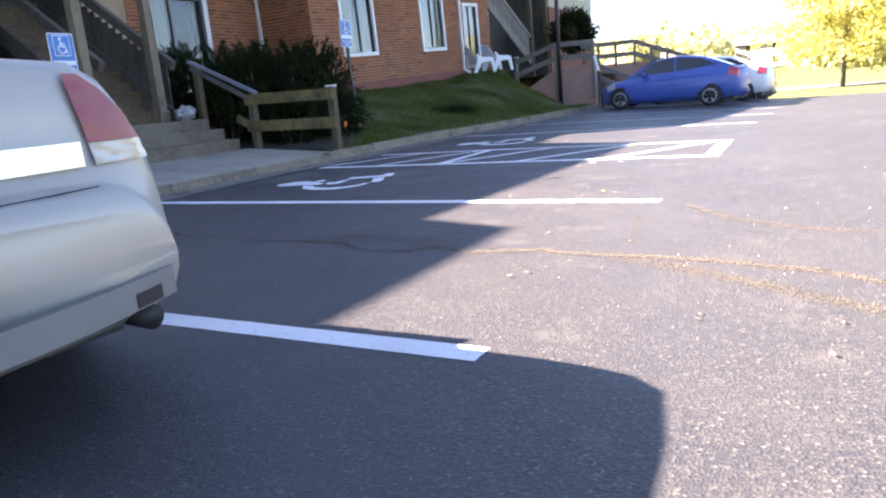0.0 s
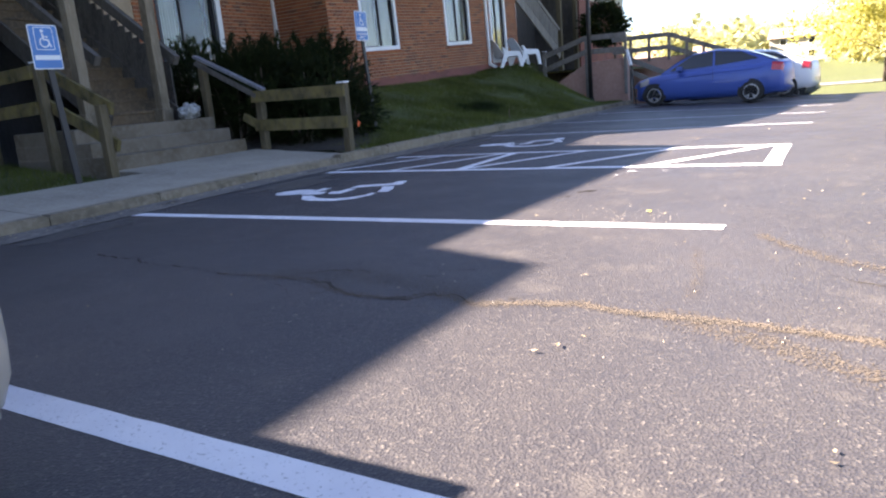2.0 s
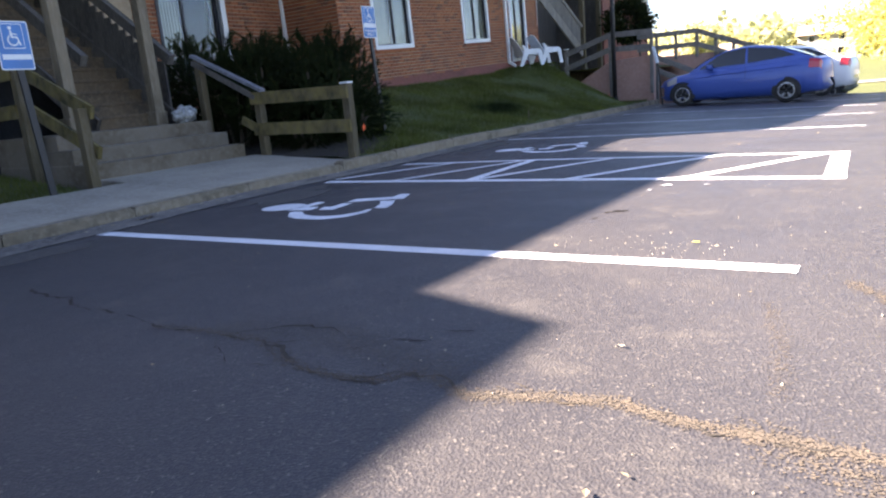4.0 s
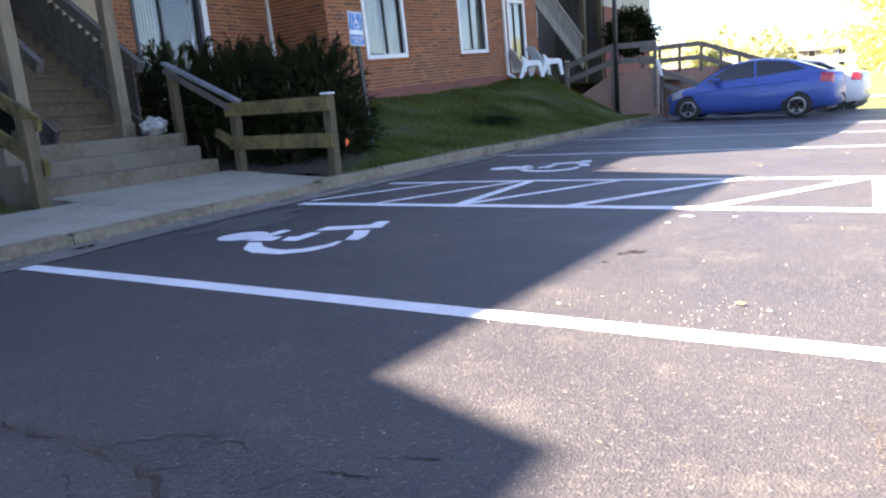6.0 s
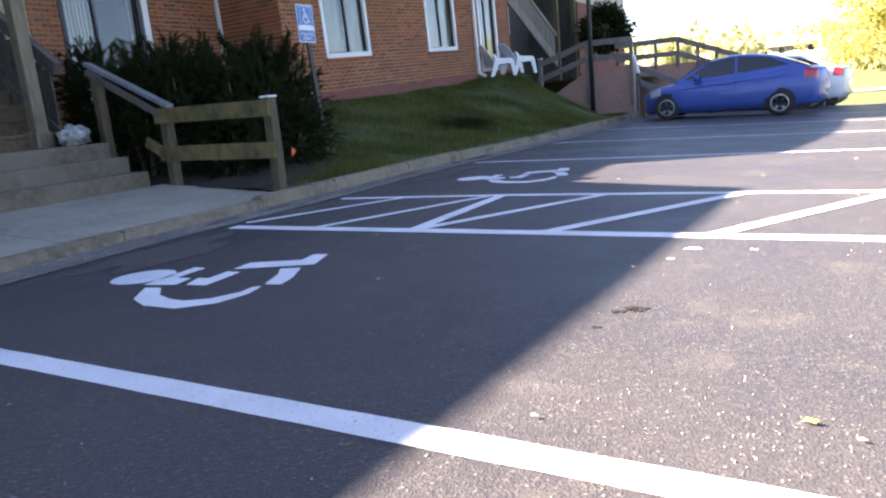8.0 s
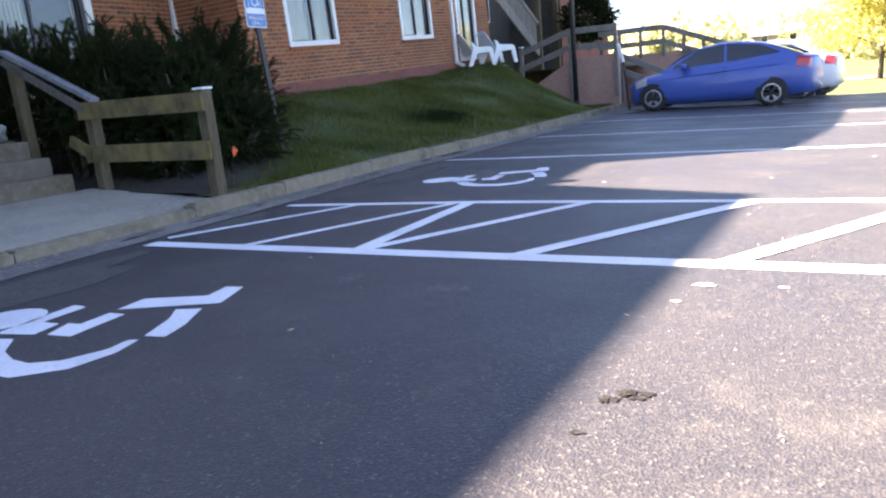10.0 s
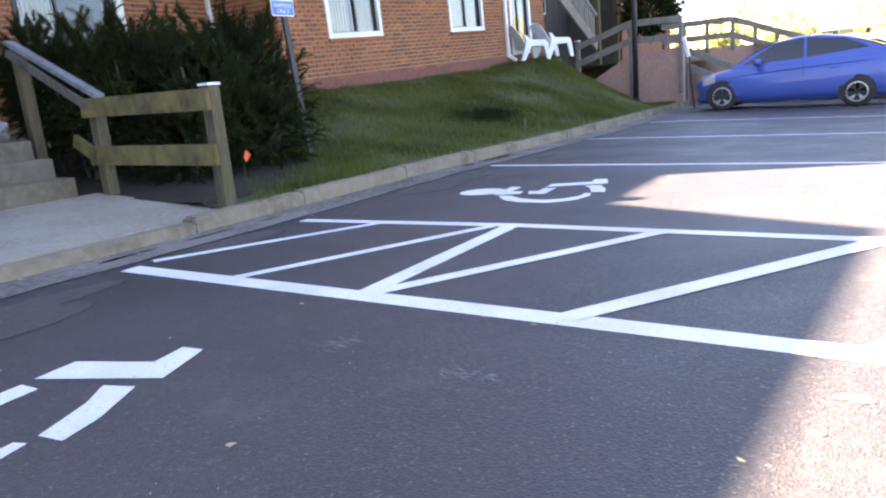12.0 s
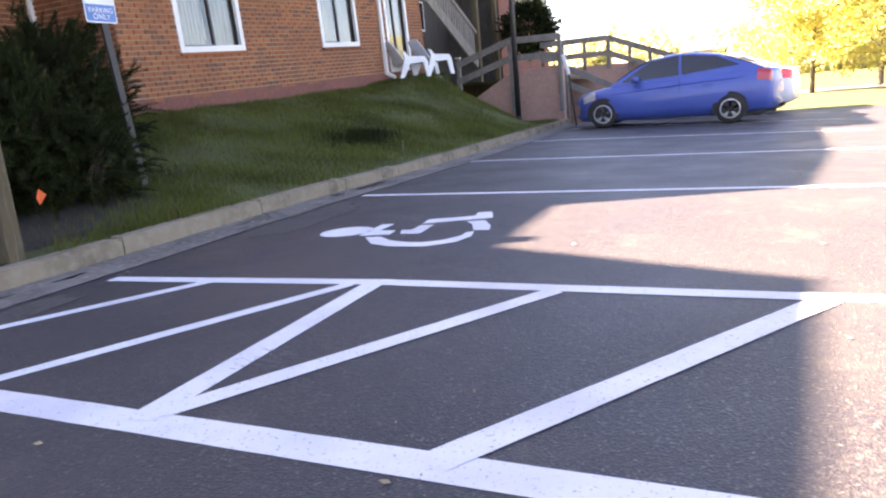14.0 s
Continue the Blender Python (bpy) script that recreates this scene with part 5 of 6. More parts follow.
for sy in (-1, 1):
    part("tail_light", body_patch(sec, hf, bw, (0.06, 0.42), (5, 7), sy), BRIGHT_RED, blue, "red tail light")
    part("headlight", body_patch(sec, hf, bw, (3.86, 4.26), (5, 7), sy), CLEAR_LENS, blue, "clear swept headlight")
    bm = bmesh.new()
    rows = []
    for k in range(17):
        s = 0.62 + 2.9 * k / 16
        pts, w = sec(s)
        zc = lerp([(0.6, 0.93), (1.6, 0.87), (2.6, 0.79), (3.55, 0.70)], s)
        row = []
        for dz, off in ((0.05, 0.001), (0.0, 0.016), (-0.022, 0.0)):
            v = lerp([(z, vv) for vv, z in pts[2:8]], zc + dz)
            row.append(bm.verts.new((bw(s, v), sy * (v * w + off * min(1, k / 2, (16 - k) / 2)), zc + dz)))
        rows.append(row)
    for p, q in zip(rows, rows[1:]):
        for k in range(2):
            bm.faces.new((p[k], q[k], q[k + 1], p[k + 1]))
    bmesh.ops.recalc_face_normals(bm, faces=bm.faces)
    part("side_crease", bm, BLUE_CAR, blue)
    part("door_line", boxed(1.99, 2.0, sy * 0.845, sy * 0.853, 0.36, 0.95), BLACK_PLASTIC, blue)
    for s in (1.52, 2.30):
        part("door_handle", boxed(s - 0.16, s, min(sy * 0.85, sy * 0.88), max(sy * 0.85, sy * 0.88), 0.80, 0.83, 0.008), BLUE_CAR, blue)

# silver saloon beside the start of the walk, tail to the lot
SL = 5.05
silver_spec = dict(width=1.86, round=True,
    deck=[(0, 0.60), (0.025, 0.655), (0.07, 0.68), (0.085, 0.69), (0.10, 0.86), (0.12, 0.995), (0.15, 1.03), (0.6, 1.045), (1.2, 1.035), (2.6, 0.99), (3.6, 0.95), (4.3, 0.88), (4.9, 0.72), (5.05, 0.55)],
    sill=[(0, 0.30), (0.12, 0.235), (0.5, 0.22), (4.6, 0.2), (5.05, 0.35)],
    plan=[(0, 0.915), (0.10, 0.962), (0.4, 0.985), (1.0, 1.0), (4.0, 1.0), (4.6, 0.94), (5.05, 0.76)], bow=(0.17, 0.3),
    cabin=[(0.95, 1.05), (1.45, 1.30), (1.8, 1.42), (2.4, 1.475), (2.9, 1.45), (3.3, 1.30), (3.85, 0.97)],
    side_windows=[((1.45, 1.10), (2.3, 1.06), (2.35, 1.40), (1.85, 1.36)), ((2.4, 1.06), (3.5, 1.0), (3.1, 1.33), (2.45, 1.41))],
    screens=[(1.05, 1.72), (3.0, 3.75)])
silver, sec, hf, bw = car("silver_car", "silver saloon car with a scuffed rear bumper parked in a stall", pose(-0.36, -0.255, 0, 0, 0, 180), SL, 1.475, SILVER_CAR, silver_spec, (1.05, 3.85), 0.33)


def tail_x(y, z, off):
    """Where the tail's skin lies at a height and a distance from the middle."""
    s = 0.0
    while s < 1.0:
        pts, w = sec(s)
        v = abs(y) / w
        up = [(pv, pz) for pv, pz in pts if pz >= pts[4][1]][::-1]
        if v <= up[-1][0] and lerp(up, v) >= z:
            break
        s += 0.004
    return bw(s, min(1.0, v)) - off


def tail_lens(z0, z1, sy, off):
    """A lens on the tail's corner: straight inner edge, rounded outer edge."""
    bm = bmesh.new()
    rows = []
    for i in range(11):
        z = z0 + (z1 - z0) * i / 10
        inner = 0.60 - 0.05 * (z - 0.74) / 0.27
        outer = lerp([(0.735, 0.85), (0.80, 0.825), (0.88, 0.77), (0.95, 0.69), (1.0, 0.60)], z)
        rows.append([bm.verts.new((tail_x(inner + (outer - inner) * k / 8, z, off), sy * (inner + (outer - inner) * k / 8), z)) for k in range(9)])
    for p, q in zip(rows, rows[1:]):
        for k in range(8):
            bm.faces.new((p[k], p[k + 1], q[k + 1], q[k]))
    bmesh.ops.recalc_face_normals(bm, faces=bm.faces)
    return bm



def tail_panel(s, y0, y1, z0, z1, off, n=14):
    """A panel curved with the tail, off metres proud of it."""
    bm = bmesh.new()
    rows = []
    for i in range(n + 1):
        y = y0 + (y1 - y0) * i / n
        rows.append([bm.verts.new((tail_x(y, z0, off), y, z0)), bm.verts.new((tail_x(y, z1, off), y, z1)),
                     bm.verts.new((tail_x(y, z1, off) + 0.03, y, z1)), bm.verts.new((tail_x(y, z0, off) + 0.03, y, z0))])
    for a, b in zip(rows, rows[1:]):
        for j in range(4):
            bm.faces.new((a[j], b[j], b[(j + 1) % 4], a[(j + 1) % 4]))
    bm.faces.new(rows[0])
    bm.faces.new(rows[-1][::-1])
    bmesh.ops.recalc_face_normals(bm, faces=bm.faces)
    return bm


part("chrome_strip", tail_panel(0.09, -0.56, 0.56, 0.735, 0.805, 0.012), CHROME, silver, "chrome strip across the boot lid")
part("badge", boxed(0.085, 0.11, -0.03, 0.03, 0.90, 0.93, 0.008), CHROME, silver)
part("bumper_seam", tail_panel(0.045, -0.58, 0.58, 0.6735, 0.676, 0.003), BLACK_PLASTIC, silver)
# shade on the bumper's down-facing half, put in as a grey panel
part("lower_valance", tail_panel(0.02, -0.80, 0.80, 0.295, 0.385, 0.005), material("bumper_shade_grey", (0.20, 0.195, 0.185), (0.15, 0.145, 0.14), None, rough=0.5, big=2, bump=0.05, small=30), silver, "grey band for the shade on the bumper's lower half")
# proud black panel paints the shade of the plate's hollow
part("plate_recess", tail_panel(0.0, -0.165, 0.165, 0.40, 0.57, 0.006), BLACK_PLASTIC, silver)
part("licence_plate", tail_panel(0.0, -0.145, 0.145, 0.41, 0.56, 0.016), SIGN_WHITE, silver, "white licence plate")
for sy in (-1, 1):
    part("reversing_lamp", tail_lens(0.735, 0.798, sy, 0.012), CLEAR_LENS, silver, "clear lens under the red lamp", smooth=True)
    part("tail_light", tail_lens(0.80, 0.995, sy, 0.012), RED_LENS, silver, "dark red tail light", smooth=True)
    part("exhaust_pipe", tube(bmesh.new(), [(0.5, sy * 0.66, 0.27), (0.2, sy * 0.66, 0.26), (0.10, sy * 0.66, 0.255)], 0.04, 14), BLACK_PLASTIC, silver, "black exhaust pipe", smooth=True)
    # shade of the exhaust notch painted as a proud black panel
    part("exhaust_recess", tail_panel(0, sy * 0.66 - 0.06, sy * 0.66 + 0.06, 0.301, 0.345, 0.009, 6), BLACK_PLASTIC, silver, "proud black panel for the shaded exhaust cut-out")

# cars further along the row
van_spec = dict(width=1.80,
    deck=[(0, 0.6), (0.05, 0.95), (0.2, 1.05), (2.6, 1.0), (3.3, 0.98), (3.9, 0.86), (4.3, 0.55)], sill=[(0, 0.42), (0.2, 0.28), (3.8, 0.24), (4.3, 0.36)],
    plan=[(0, 0.86), (0.3, 0.96), (1.0, 1.0), (3.4, 1.0), (4.0, 0.92), (4.3, 0.76)], bow=(0.16, 0.25),
    cabin=[(0.10, 1.05), (0.35, 1.38), (0.7, 1.55), (1.6, 1.60), (2.4, 1.55), (3.2, 0.99)],
    side_windows=[((0.6, 1.12), (1.5, 1.08), (1.5, 1.46), (0.75, 1.46)), ((1.6, 1.08), (2.8, 1.04), (2.4, 1.44), (1.6, 1.47))], screens=[(0.14, 0.6), (2.5, 3.1)])
white_car, sec, hf, bw = car("white_car", "white saloon car parked beyond the blue saloon", pose(-0.22, 25.1, lot_z(-1, 25.1) + 0.01, 0, -1.5, 180), 4.4, 1.46, WHITE_CAR, blue_spec, (0.93, 3.62), 0.31)
for sy in (-1, 1):
    part("tail_light", body_patch(sec, hf, bw, (0.05, 0.38), (5, 7), sy), BRIGHT_RED, white_car, "red tail light")
grey_car, sec, hf, bw = car("grey_car", "silver grey utility car at the end of the row", pose(-0.35, 28.6, -0.58, 0, 0, 180), 4.3, 1.6, GREY_CAR, van_spec, (0.85, 3.4), 0.34)
for sy in (-1, 1):
    part("tail_light", body_patch(sec, hf, bw, (0.05, 0.38), (5, 7), sy), RED_LENS, grey_car, "red tail light")


# ---- plants ----
def sprays(name, spots, mat, parent, blades, size, seed, droop=0.0, aspect=0.16, label=""):
    """Many small pointed leaves: each spot (place, out direction) carries a spray."""
    rng = random.Random(seed)
    verts, faces = [], []
    for p, d in spots:
        p, d = Vector(p), Vector(d).normalized()
        for _ in range(blades):
            w = (d + Vector((rng.gauss(0, 0.5), rng.gauss(0, 0.5), rng.gauss(0, 0.4) - droop))).normalized()
            s = w.cross(Vector((rng.gauss(0, 1), rng.gauss(0, 1), rng.gauss(0, 1)))).normalized()
            ln = size * rng.uniform(0.6, 1.3)
            q = p + Vector((rng.gauss(0, 1), rng.gauss(0, 1), rng.gauss(0, 1))) * size * 0.45
            k = len(verts)
            verts += [q, q + w * ln * 0.45 + s * ln * aspect, q + w * ln, q + w * ln * 0.5 - s * ln * aspect]
            faces += [(k, k + 1, k + 2), (k, k + 2, k + 3)]
    me = bpy.data.meshes.new(name)
    me.from_pydata([tuple(v) for v in verts], [], faces)
    me.materials.append(mat)
    ob = new(name, me)
    if parent is not None:
        ob.parent = parent
    if label:
        ob["label"] = label
    return ob


def plumes(name, spots, mat, parent, seed):
    """Feathery evergreen twigs: short needles set in rings along a bent stalk."""
    rng = random.Random(seed)
    verts, faces = [], []
    for p, d in spots:
        p, d = Vector(p), Vector(d).normalized()
        ahead = (d + Vector((rng.gauss(0, 0.35), rng.gauss(0, 0.35), rng.gauss(0.1, 0.3)))).normalized()
        long = rng.uniform(0.14, 0.30)
        side = ahead.cross(Vector((rng.gauss(0, 1), rng.gauss(0, 1), rng.gauss(0, 1)))).normalized()
        other = ahead.cross(side)
        q = p - ahead * long * 0.5
        for i in range(13):
            u = i / 12
            c = q + ahead * long * u + Vector((0, 0, -0.05 * u * u))
            ln = (0.085 - 0.045 * u) * rng.uniform(0.8, 1.25)
            for j in range(3):
                t = j * 2.094 + i * 1.1
                out = side * math.cos(t) + other * math.sin(t)
                tip = c + (ahead * 0.85 + out * 0.8).normalized() * ln
                w = ahead.cross(out) * 0.0055
                k = len(verts)
                verts += [c - w, c + w, tip]
                faces.append((k, k + 1, k + 2))
    me = bpy.data.meshes.new(name)
    me.from_pydata([tuple(v) for v in verts], [], faces)
    me.materials.append(mat)
    ob = new(name, me)
    ob.parent = parent
    return ob


def juniper(centres, seed, label):
    ob = thing("juniper_shrub", label, "shrub", "shrubs")
    rng = random.Random(seed)
    bm = bmesh.new()
    spots = []
    for cx, cy, cz, rx, ry, rz in centres:
        n = int(720 * rx * ry * rz / 0.5)
        z0 = bank(cx, cy)
        for k in range(max(30, n)):
            a, b = rng.uniform(0, 2 * math.pi), rng.uniform(-0.95, 1.0)
            r = rng.uniform(0.35, 1.0) ** 0.6
            sb = math.sqrt(max(0, 1 - b * b))
            bump = 1 + 0.25 * noise.noise(Vector((a * 1.6, b * 2.2, seed)))
            d = Vector((sb * math.cos(a), sb * math.sin(a), b))
            p = Vector((cx + rx * d.x * r * bump, cy + ry * d.y * r * bump, max(z0 + 0.05, cz + rz * d.z * r * bump)))
            spots.append((p, d + Vector((0, 0, 0.35))))
        for k in range(7):
            a = rng.uniform(0, 2 * math.pi)
            tip = Vector((cx + rx * 0.6 * math.cos(a), cy + ry * 0.6 * math.sin(a), cz + rz * rng.uniform(0.0, 0.6)))
            base = Vector((cx + 0.1 * math.cos(a), cy + 0.1 * math.sin(a), z0 - 0.05))
            tube(bm, [base, base.lerp(tip, 0.5) + Vector((0, 0, 0.1)), tip], 0.035, 6, 0.01)
        # upright feathery leaders
        for k in range(int(8 * rx) if rx > 0.72 else 0):
            a = rng.uniform(0, 2 * math.pi)
            base = Vector((cx + rx * 0.7 * math.cos(a), cy + ry * 0.7 * math.sin(a), cz + rz * 0.55))
            d = Vector((0.35 * math.cos(a), 0.35 * math.sin(a), 0.8))
            for i in range(10):
                spots.append((base + d * 0.06 * i, d + Vector((rng.gauss(0, 0.3), rng.gauss(0, 0.3), 0))))
    part("stem", bm, BARK, ob)
    plumes("foliage", spots, NEEDLE, ob, seed)
    return ob


juniper([(-7.9, 8.95, 1.05, 0.95, 0.7, 0.85), (-7.2, 9.3, 0.95, 0.85, 0.8, 0.85), (-8.6, 9.6, 1.2, 0.9, 0.8, 0.85), (-7.0, 8.85, 0.6, 0.8, 0.5, 0.5)], 3, "dense dark green juniper shrub behind the fence")
juniper([(-7.3, 10.1, 1.1, 0.85, 0.65, 0.9), (-8.2, 10.5, 1.25, 0.9, 0.7, 0.8), (-6.7, 9.6, 0.65, 0.75, 0.6, 0.5)], 8, "spreading dark juniper shrub on the grass bank")
juniper([(-8.25, 8.62, 1.15, 0.62, 0.45, 0.62), (-8.4, 9.2, 1.35, 0.7, 0.6, 0.7), (-9.1, 8.7, 1.25, 0.75, 0.5, 0.8), (-9.7, 8.9, 1.6, 0.6, 0.5, 0.7)], 14, "dark juniper shrub beside the stair rail")
far_bush = thing("shrub", "dark evergreen shrub behind the far fence", "shrub", "shrubs")
rng = random.Random(5)
sp = []
for k in range(420):
    d = Vector((rng.gauss(0, 1), rng.gauss(0, 1), rng.gauss(0, 1))).normalized()
    sp.append((Vector((-8.6, 30.0, 3.0)) + Vector((d.x * 0.9, d.y * 0.8, d.z * 0.8)) * rng.uniform(0.6, 1), d))
part("stem", tube(bmesh.new(), [(-8.2, 30.2, 1.3), (-8.2, 30.2, 3.2)], 0.06, 6, 0.02), BARK, far_bush)
sprays("foliage", sp, NEEDLE, far_bush, 10, 0.22, 6)

# grass blades
def blades(name, count, area, height, seed, mat, ground, label):
    rng = random.Random(seed)
    verts, faces = [], []
    made = 0
    while made < count:
        x, y = area(rng)
        g = noise.noise(Vector((x * 0.9, y * 0.9, 2)))
        if rng.random() > 0.55 + 0.7 * g or (name == "grass" and 8 < y < 9.7 and -9 < x < -5.75):
            continue
        z = ground(x, y) - 0.01
        h = height * rng.uniform(0.5, 1.25) * (1 + 0.6 * g)
        a = rng.uniform(0, math.pi)
        w = 0.0055
        dx, dy = math.cos(a) * w, math.sin(a) * w
        lx, ly = rng.gauss(0, 0.35) * h, rng.gauss(0, 0.35) * h
        k = len(verts)
        verts += [(x - dx, y - dy, z), (x + dx, y + dy, z), (x + lx, y + ly, z + h)]
        faces.append((k, k + 1, k + 2))
        made += 1
    me = bpy.data.meshes.new(name)
    me.from_pydata(verts, [], faces)
    me.materials.append(mat)
    return tagged(new(name, me), label, "grass", kind="stuff")


def bank_spot(rng):
    y = rng.uniform(8.3, 23.6)
    x = kerb_x(y) - 0.17 - rng.random() ** 0.9 * (9.28 + kerb_x(y) - 0.17)
    return x, y


blades("grass", 90000, bank_spot, 0.075, 11, BLADE, bank, "uneven green spring grass on the bank")
blades("grass", 9000, lambda r: (r.uniform(-9.2, -6.78), r.uniform(0.5, 5.1)), 0.07, 12, BLADE, lambda x, y: 0.13 + 0.10 * (-6.75 - x), "shaded grass beside the walk")
blades("weeds", 1500, lambda r: (r.uniform(-6.2, -5.34), r.uniform(8.3, 10.6)), 0.13, 13, BLADE, bank, "taller weeds along the kerb below the juniper")

blades("grass_tuft", 2600, lambda r: (r.gauss(-6.6, 0.16), r.gauss(14.5, 0.42)), 0.13, 17, NEEDLE, bank, "darker taller tuft of grass on the bank")

# dead leaves and bits on the asphalt and in the gutter
rng = random.Random(21)
verts, faces = [], []
for k in range(330):
    if k < 130:
        y = rng.uniform(2.0, 12)
        x, s = kerb_x(y) + abs(rng.gauss(0, 0.18)) + 0.02, rng.uniform(0.01, 0.03)
    else:
        x, y, s = rng.uniform(-4, 7), rng.uniform(0.8, 16), rng.uniform(0.006, 0.022)
    a = rng.uniform(0, 6.28)
    k0 = len(verts)
    for da, rr in ((0, 1), (1.7, 0.5), (3.1, 0.9), (4.5, 0.45)):
        verts.append((x + s * rr * math.cos(a + da), y + s * rr * math.sin(a + da), lot_z(x, y) + 0.007 + rng.uniform(0, 0.008)))
    faces.append((k0, k0 + 1, k0 + 2, k0 + 3))
me = bpy.data.meshes.new("leaf_litter")
me.from_pydata(verts, [], faces)
me.materials.append(LEAF_LITTER)
tagged(new("leaf_litter", me), "scattered dry leaf bits on the asphalt", "leaf litter", kind="stuff")

bm = bmesh.new()
bm.faces.new([bm.verts.new((-0.165 + 0.021 * x, 4.335 + 0.019 * y, 0.006 + 0.010 * z)) for x, y, z in ((-1, 0, 0), (-0.4, -0.6, 1), (0.6, -0.5, 0.3), (1, 0.1, 1), (0.3, 0.7, 0.2), (-0.5, 0.5, 1))])
tagged(mesh_object("fallen_leaf", bm, YELLOW_LEAF), "small curled yellow leaf lying on the asphalt", "leaf")

# pale gravel lying loose on the asphalt, thickest in a patch where the sun falls
rng = random.Random(77)
verts, faces = [], []
for k in range(420):
    if k < 110:
        x, y, s = rng.gauss(-0.35, 0.28), rng.gauss(4.25, 0.16), rng.uniform(0.002, 0.0055)
    else:
        x, y, s = rng.uniform(-2.5, 4.5), rng.uniform(1.2, 8.0), rng.uniform(0.0025, 0.007)
    k0, a = len(verts), rng.uniform(0, 6.28)
    for q in range(4):
        verts.append((x + s * math.cos(a + q * 1.57) * rng.uniform(0.6, 1.1), y + s * math.sin(a + q * 1.57) * rng.uniform(0.6, 1.1), 0.001))
    verts.append((x, y, 0.003 + s * 0.8))
    faces += [(k0 + q, k0 + (q + 1) % 4, k0 + 4) for q in range(4)]
me = bpy.data.meshes.new("gravel")
me.from_pydata(verts, [], faces)
me.materials.append(CONCRETE)
tagged(new("gravel", me), "tiny pale stone chips loose on the asphalt", "gravel", kind="stuff")

# ---- trees and the distance ----
def tree(x, y, h, crown_r, seed, label, mat=LEAF, leaf=0.22, count=900, trunk_r=0.16, low=0.3):
    ob = thing("tree", label, "tree", "trees")
    rng = random.Random(seed)
    z0 = land(x, y) - 0.1
    bm = bmesh.new()
    top = Vector((x + rng.gauss(0, 0.2), y, z0 + h * 0.8))
    base = Vector((x, y, z0))
    tube(bm, [base, base.lerp(top, 0.35) + Vector((0.08, 0, 0)), base.lerp(top, 0.7), top], trunk_r, 9, 0.03)
    part("trunk", bm, BARK, ob, smooth=True)
    spots = []
    for k in range(15):
        a = k * 2.4 + rng.uniform(-0.3, 0.3)
        u = low + (0.95 - low) * k / 15
        st = base.lerp(top, u)
        ln = crown_r * (1.05 - 0.45 * abs(u - 0.5)) * rng.uniform(0.7, 1.15)
        tip = st + Vector((math.cos(a) * ln, math.sin(a) * ln, ln * rng.uniform(0.05, 0.55)))
        mid = st.lerp(tip, 0.5) + Vector((0, 0, 0.12 * ln))
        part("limb", tube(bmesh.new(), [st, mid, tip], trunk_r * 0.32, 6, 0.012), BARK, ob)
        for j in range(count // 15):
            v = rng.uniform(0.25, 1.05)
            q = (st.lerp(mid, v * 2) if v < 0.5 else mid.lerp(tip, v * 2 - 1)) + Vector((rng.gauss(0, 1), rng.gauss(0, 1), rng.gauss(0, 0.7))) * ln * 0.17
            spots.append((q, Vector((rng.gauss(0, 1), rng.gauss(0, 1), rng.gauss(0, 1)))))
    sprays("crown", spots, mat, ob, 5, leaf, seed + 1, 0.0, 0.34)
    return ob


tree(2.3, 66, 12, 5.4, 31, "young tree with bright yellow-green spring leaves", count=3300, leaf=0.26, low=0.2, trunk_r=0.2)
tree(7.5, 72, 11.0, 5.0, 32, "spring tree with yellow-green leaves beside the road", count=1800, leaf=0.26, trunk_r=0.24)
tree(13.5, 70, 10.0, 4.6, 33, "yellow-green spring tree further along the lawn", count=1500, leaf=0.26)
tree(-20, 96, 9, 2.2, 34, "narrow tree before the woods, leaf colour paled for haze", mat=LEAF_HAZED, count=600, leaf=0.5)


def woodland():
    rng = random.Random(44)
    spots = []
    for k in range(620):
        y = rng.uniform(120, 250)
        x = rng.uniform(-0.62 * y, 0.55 * y)
        r = rng.uniform(2.4, 4.0)
        if abs(x + 10 + 0.08 * (y - 150)) < 7 and y < 165:
            continue
        z = land(x, y) + r * rng.uniform(0.8, 1.3)
        for j in range(34):
            d = Vector((rng.gauss(0, 1), rng.gauss(0, 1), rng.gauss(0, 1))).normalized()
            spots.append((Vector((x, y, z)) + Vector((d.x, d.y, d.z * 1.15)) * r * rng.uniform(0.6, 1), d))
    ob = sprays("woodland", spots, LEAF_HAZED, None, 5, 1.15, 45, 0.0, 0.42)
    return tagged(ob, "far hillside spring woodland, its yellow-green paled by painted haze", "woods", kind="stuff")


woodland()


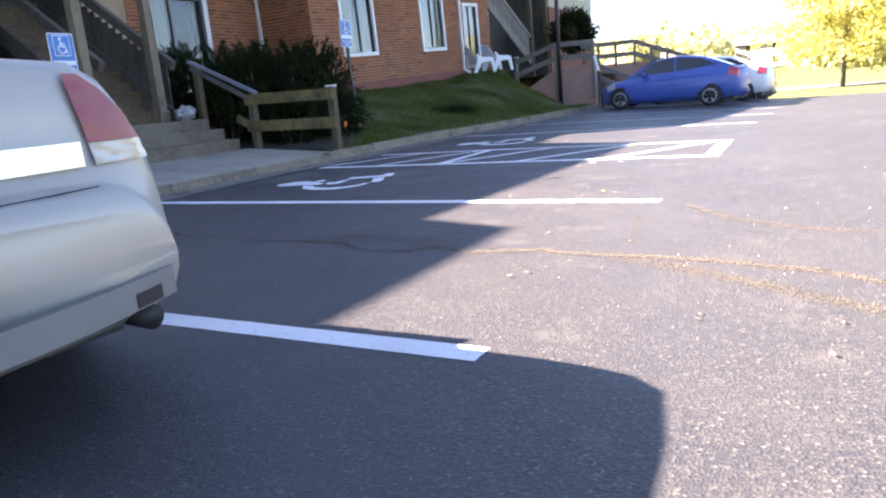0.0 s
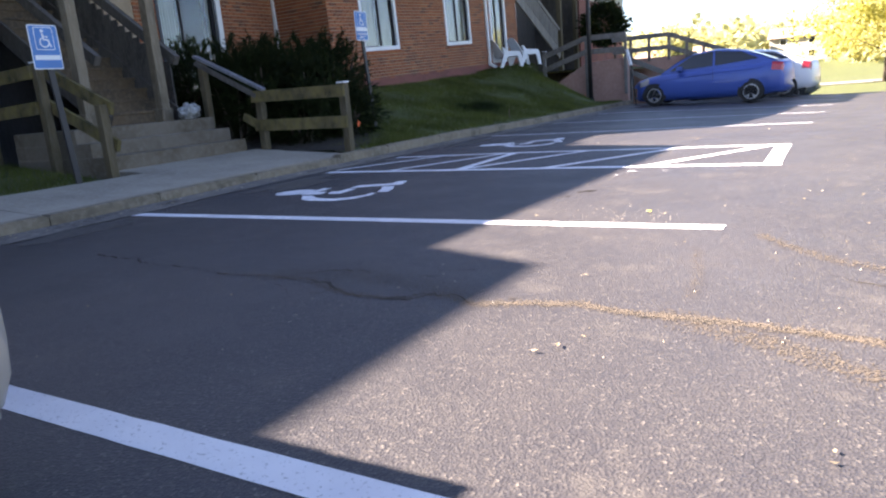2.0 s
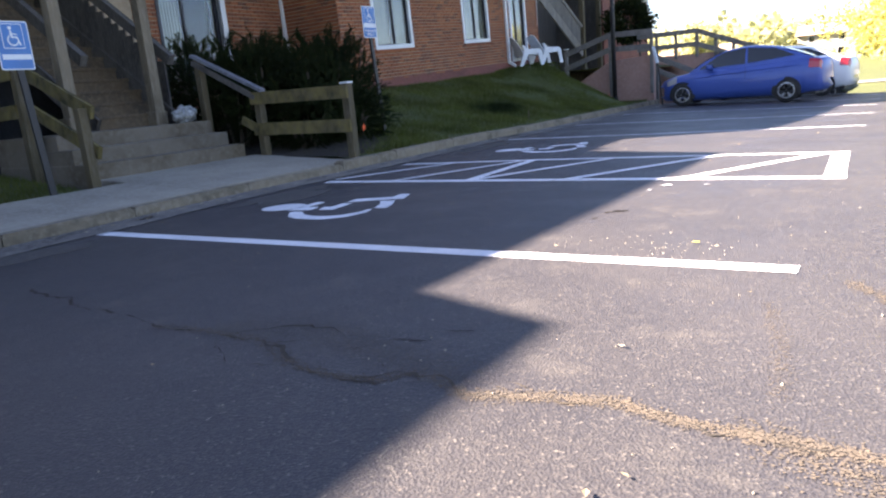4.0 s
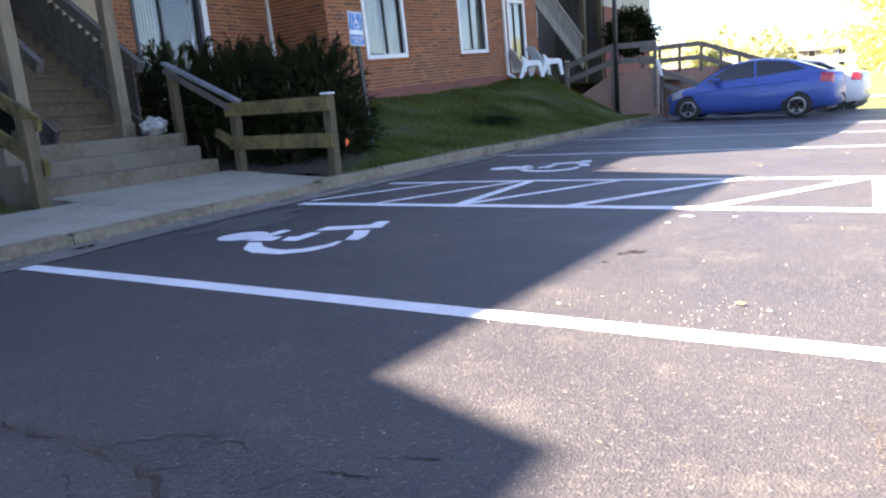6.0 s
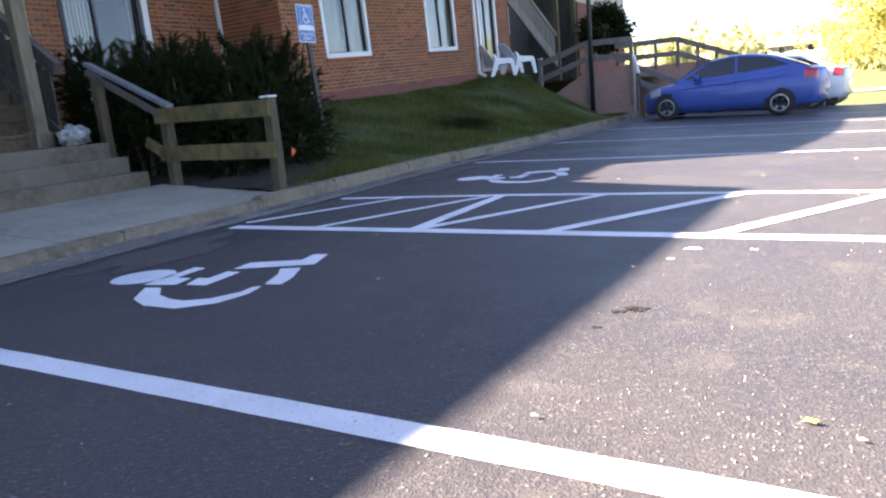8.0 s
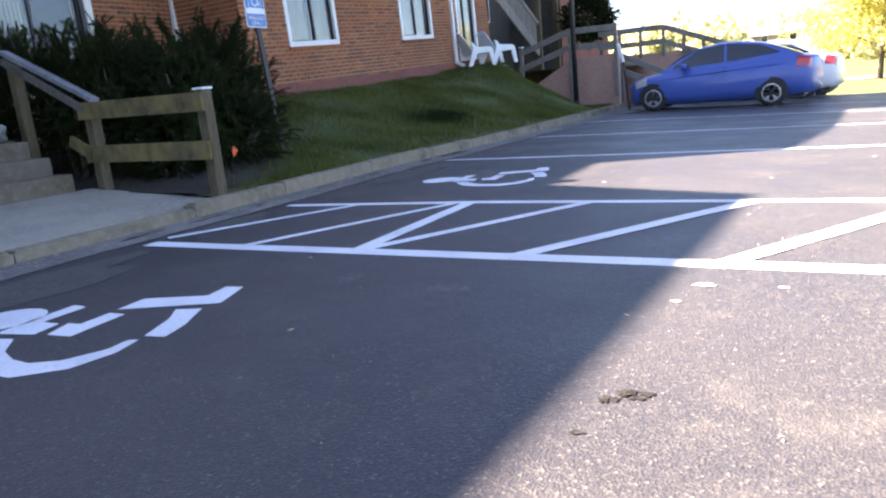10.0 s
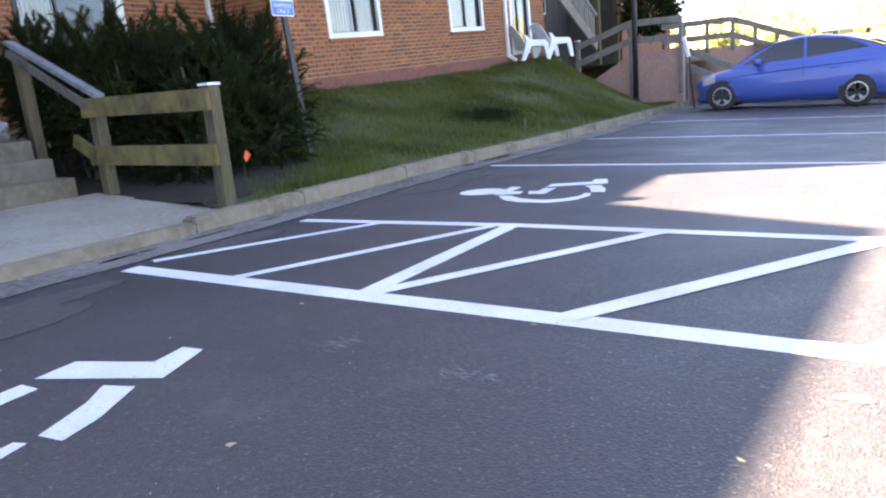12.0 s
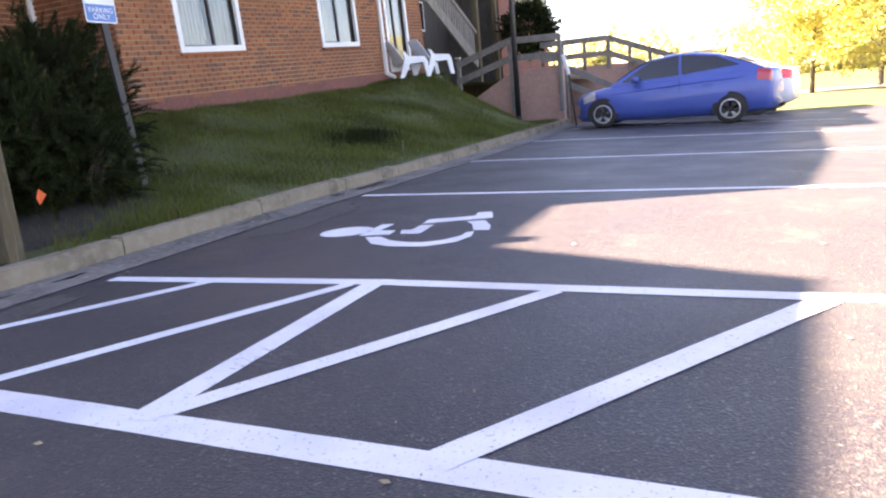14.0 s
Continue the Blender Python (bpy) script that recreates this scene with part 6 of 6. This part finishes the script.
def far_home(x, y, w, d, h, roof_mat, label):
    ob = thing("house", label, "house", "far houses")
    z = land(x, y) - 0.2
    part("wall", boxed(x - w / 2, x + w / 2, y, y + d, z, z + h), BEIGE, ob)
    prof = [(y - 0.5, z + h), (y + d / 2, z + h + 2.0), (y + d + 0.5, z + h)]
    bm = bmesh.new()
    a = [bm.verts.new((x - w / 2 - 0.4, yy, zz)) for yy, zz in prof]
    b = [bm.verts.new((x + w / 2 + 0.4, yy, zz)) for yy, zz in prof]
    bm.faces.new(a)
    bm.faces.new(b[::-1])
    for i in range(3):
        bm.faces.new((a[i], a[(i + 1) % 3], b[(i + 1) % 3], b[i]))
    bmesh.ops.recalc_face_normals(bm, faces=bm.faces)
    part("roof", bm, roof_mat, ob)
    n = max(2, int(w / 3.2))
    for i in range(n):
        for fz in ((0.9,) if h < 4 else (0.9, 3.3)):
            xx = x - w / 2 + w * (i + 0.5) / n
            wd = part("window", boxed(xx - 0.6, xx + 0.6, y - 0.04, y + 0.02, z + fz, z + fz + 1.3), WHITE, ob)
            part("pane", boxed(xx - 0.5, xx + 0.5, y - 0.055, y - 0.042, z + fz + 0.1, z + fz + 1.2), CAR_GLASS, wd)


ROOF_TAN = material("tan_roof", (0.34, 0.24, 0.18), (0.27, 0.19, 0.15), None, rough=0.9, big=0.3, bump=0.2, small=3)
far_home(-10.2, 150, 9.5, 9, 4.6, ROOF_TAN, "pale two-storey house with a tan roof beyond the road")
far_home(-26, 118, 12, 9, 3.2, ROOF_TAN, "low house with a tan roof among trees")
far_home(22, 84, 20, 9, 3.2, ROOF_TAN, "long low brick-red house beyond the lawn")
fence_far = thing("wooden_bench", "low brown timber wall on the lawn", "bench")
part("seat", boxed(9.2, 11.8, 58, 58.5, land(10, 58) + 0.35, land(10, 58) + 0.5), TIMBER, fence_far)
for x in (9.4, 11.6):
    part("leg", boxed(x - 0.1, x + 0.1, 58.05, 58.45, land(10, 58) - 0.05, land(10, 58) + 0.35), TIMBER, fence_far)

# ---- bricks of the walls ----
spots = lay_bricks(1, BY0, BY1, 1.3, EAVE, WINDOWS + [DOOR])
near = [s for s in spots if s[0] < 14.6 and s[1] < 3.2]
near = near[:300]
chosen = set(near)
bmesh_brick = brick_mesh()
for a, z, ln, d in near:
    b = new("brick", bmesh_brick)
    b.parent = wall_front
    b.matrix_basis = Matrix.Translation((FX + d, a, z)) @ Matrix.Diagonal((1, ln / 0.198, 1, 1))
joined_bricks([s for s in spots if s not in chosen], lambda dx, a, z: (FX + dx, a, z), "brickwork", wall_front, "red-orange bricks in running bond")
joined_bricks([(s[0], s[1], s[2], s[3]) for s in lay_bricks(2, 0, 1.6, 0.6, EAVE, [])], lambda dx, a, z: (FX - a, BY0 - dx, z), "brickwork", wall_side, "red-brown bricks in running bond")
joined_bricks(lay_bricks(3, 8.9, BY0, 0.9, EAVE, [PATIO]), lambda dx, a, z: (RX + dx, a, z), "brickwork", wall_recess, "red-brown bricks in running bond")
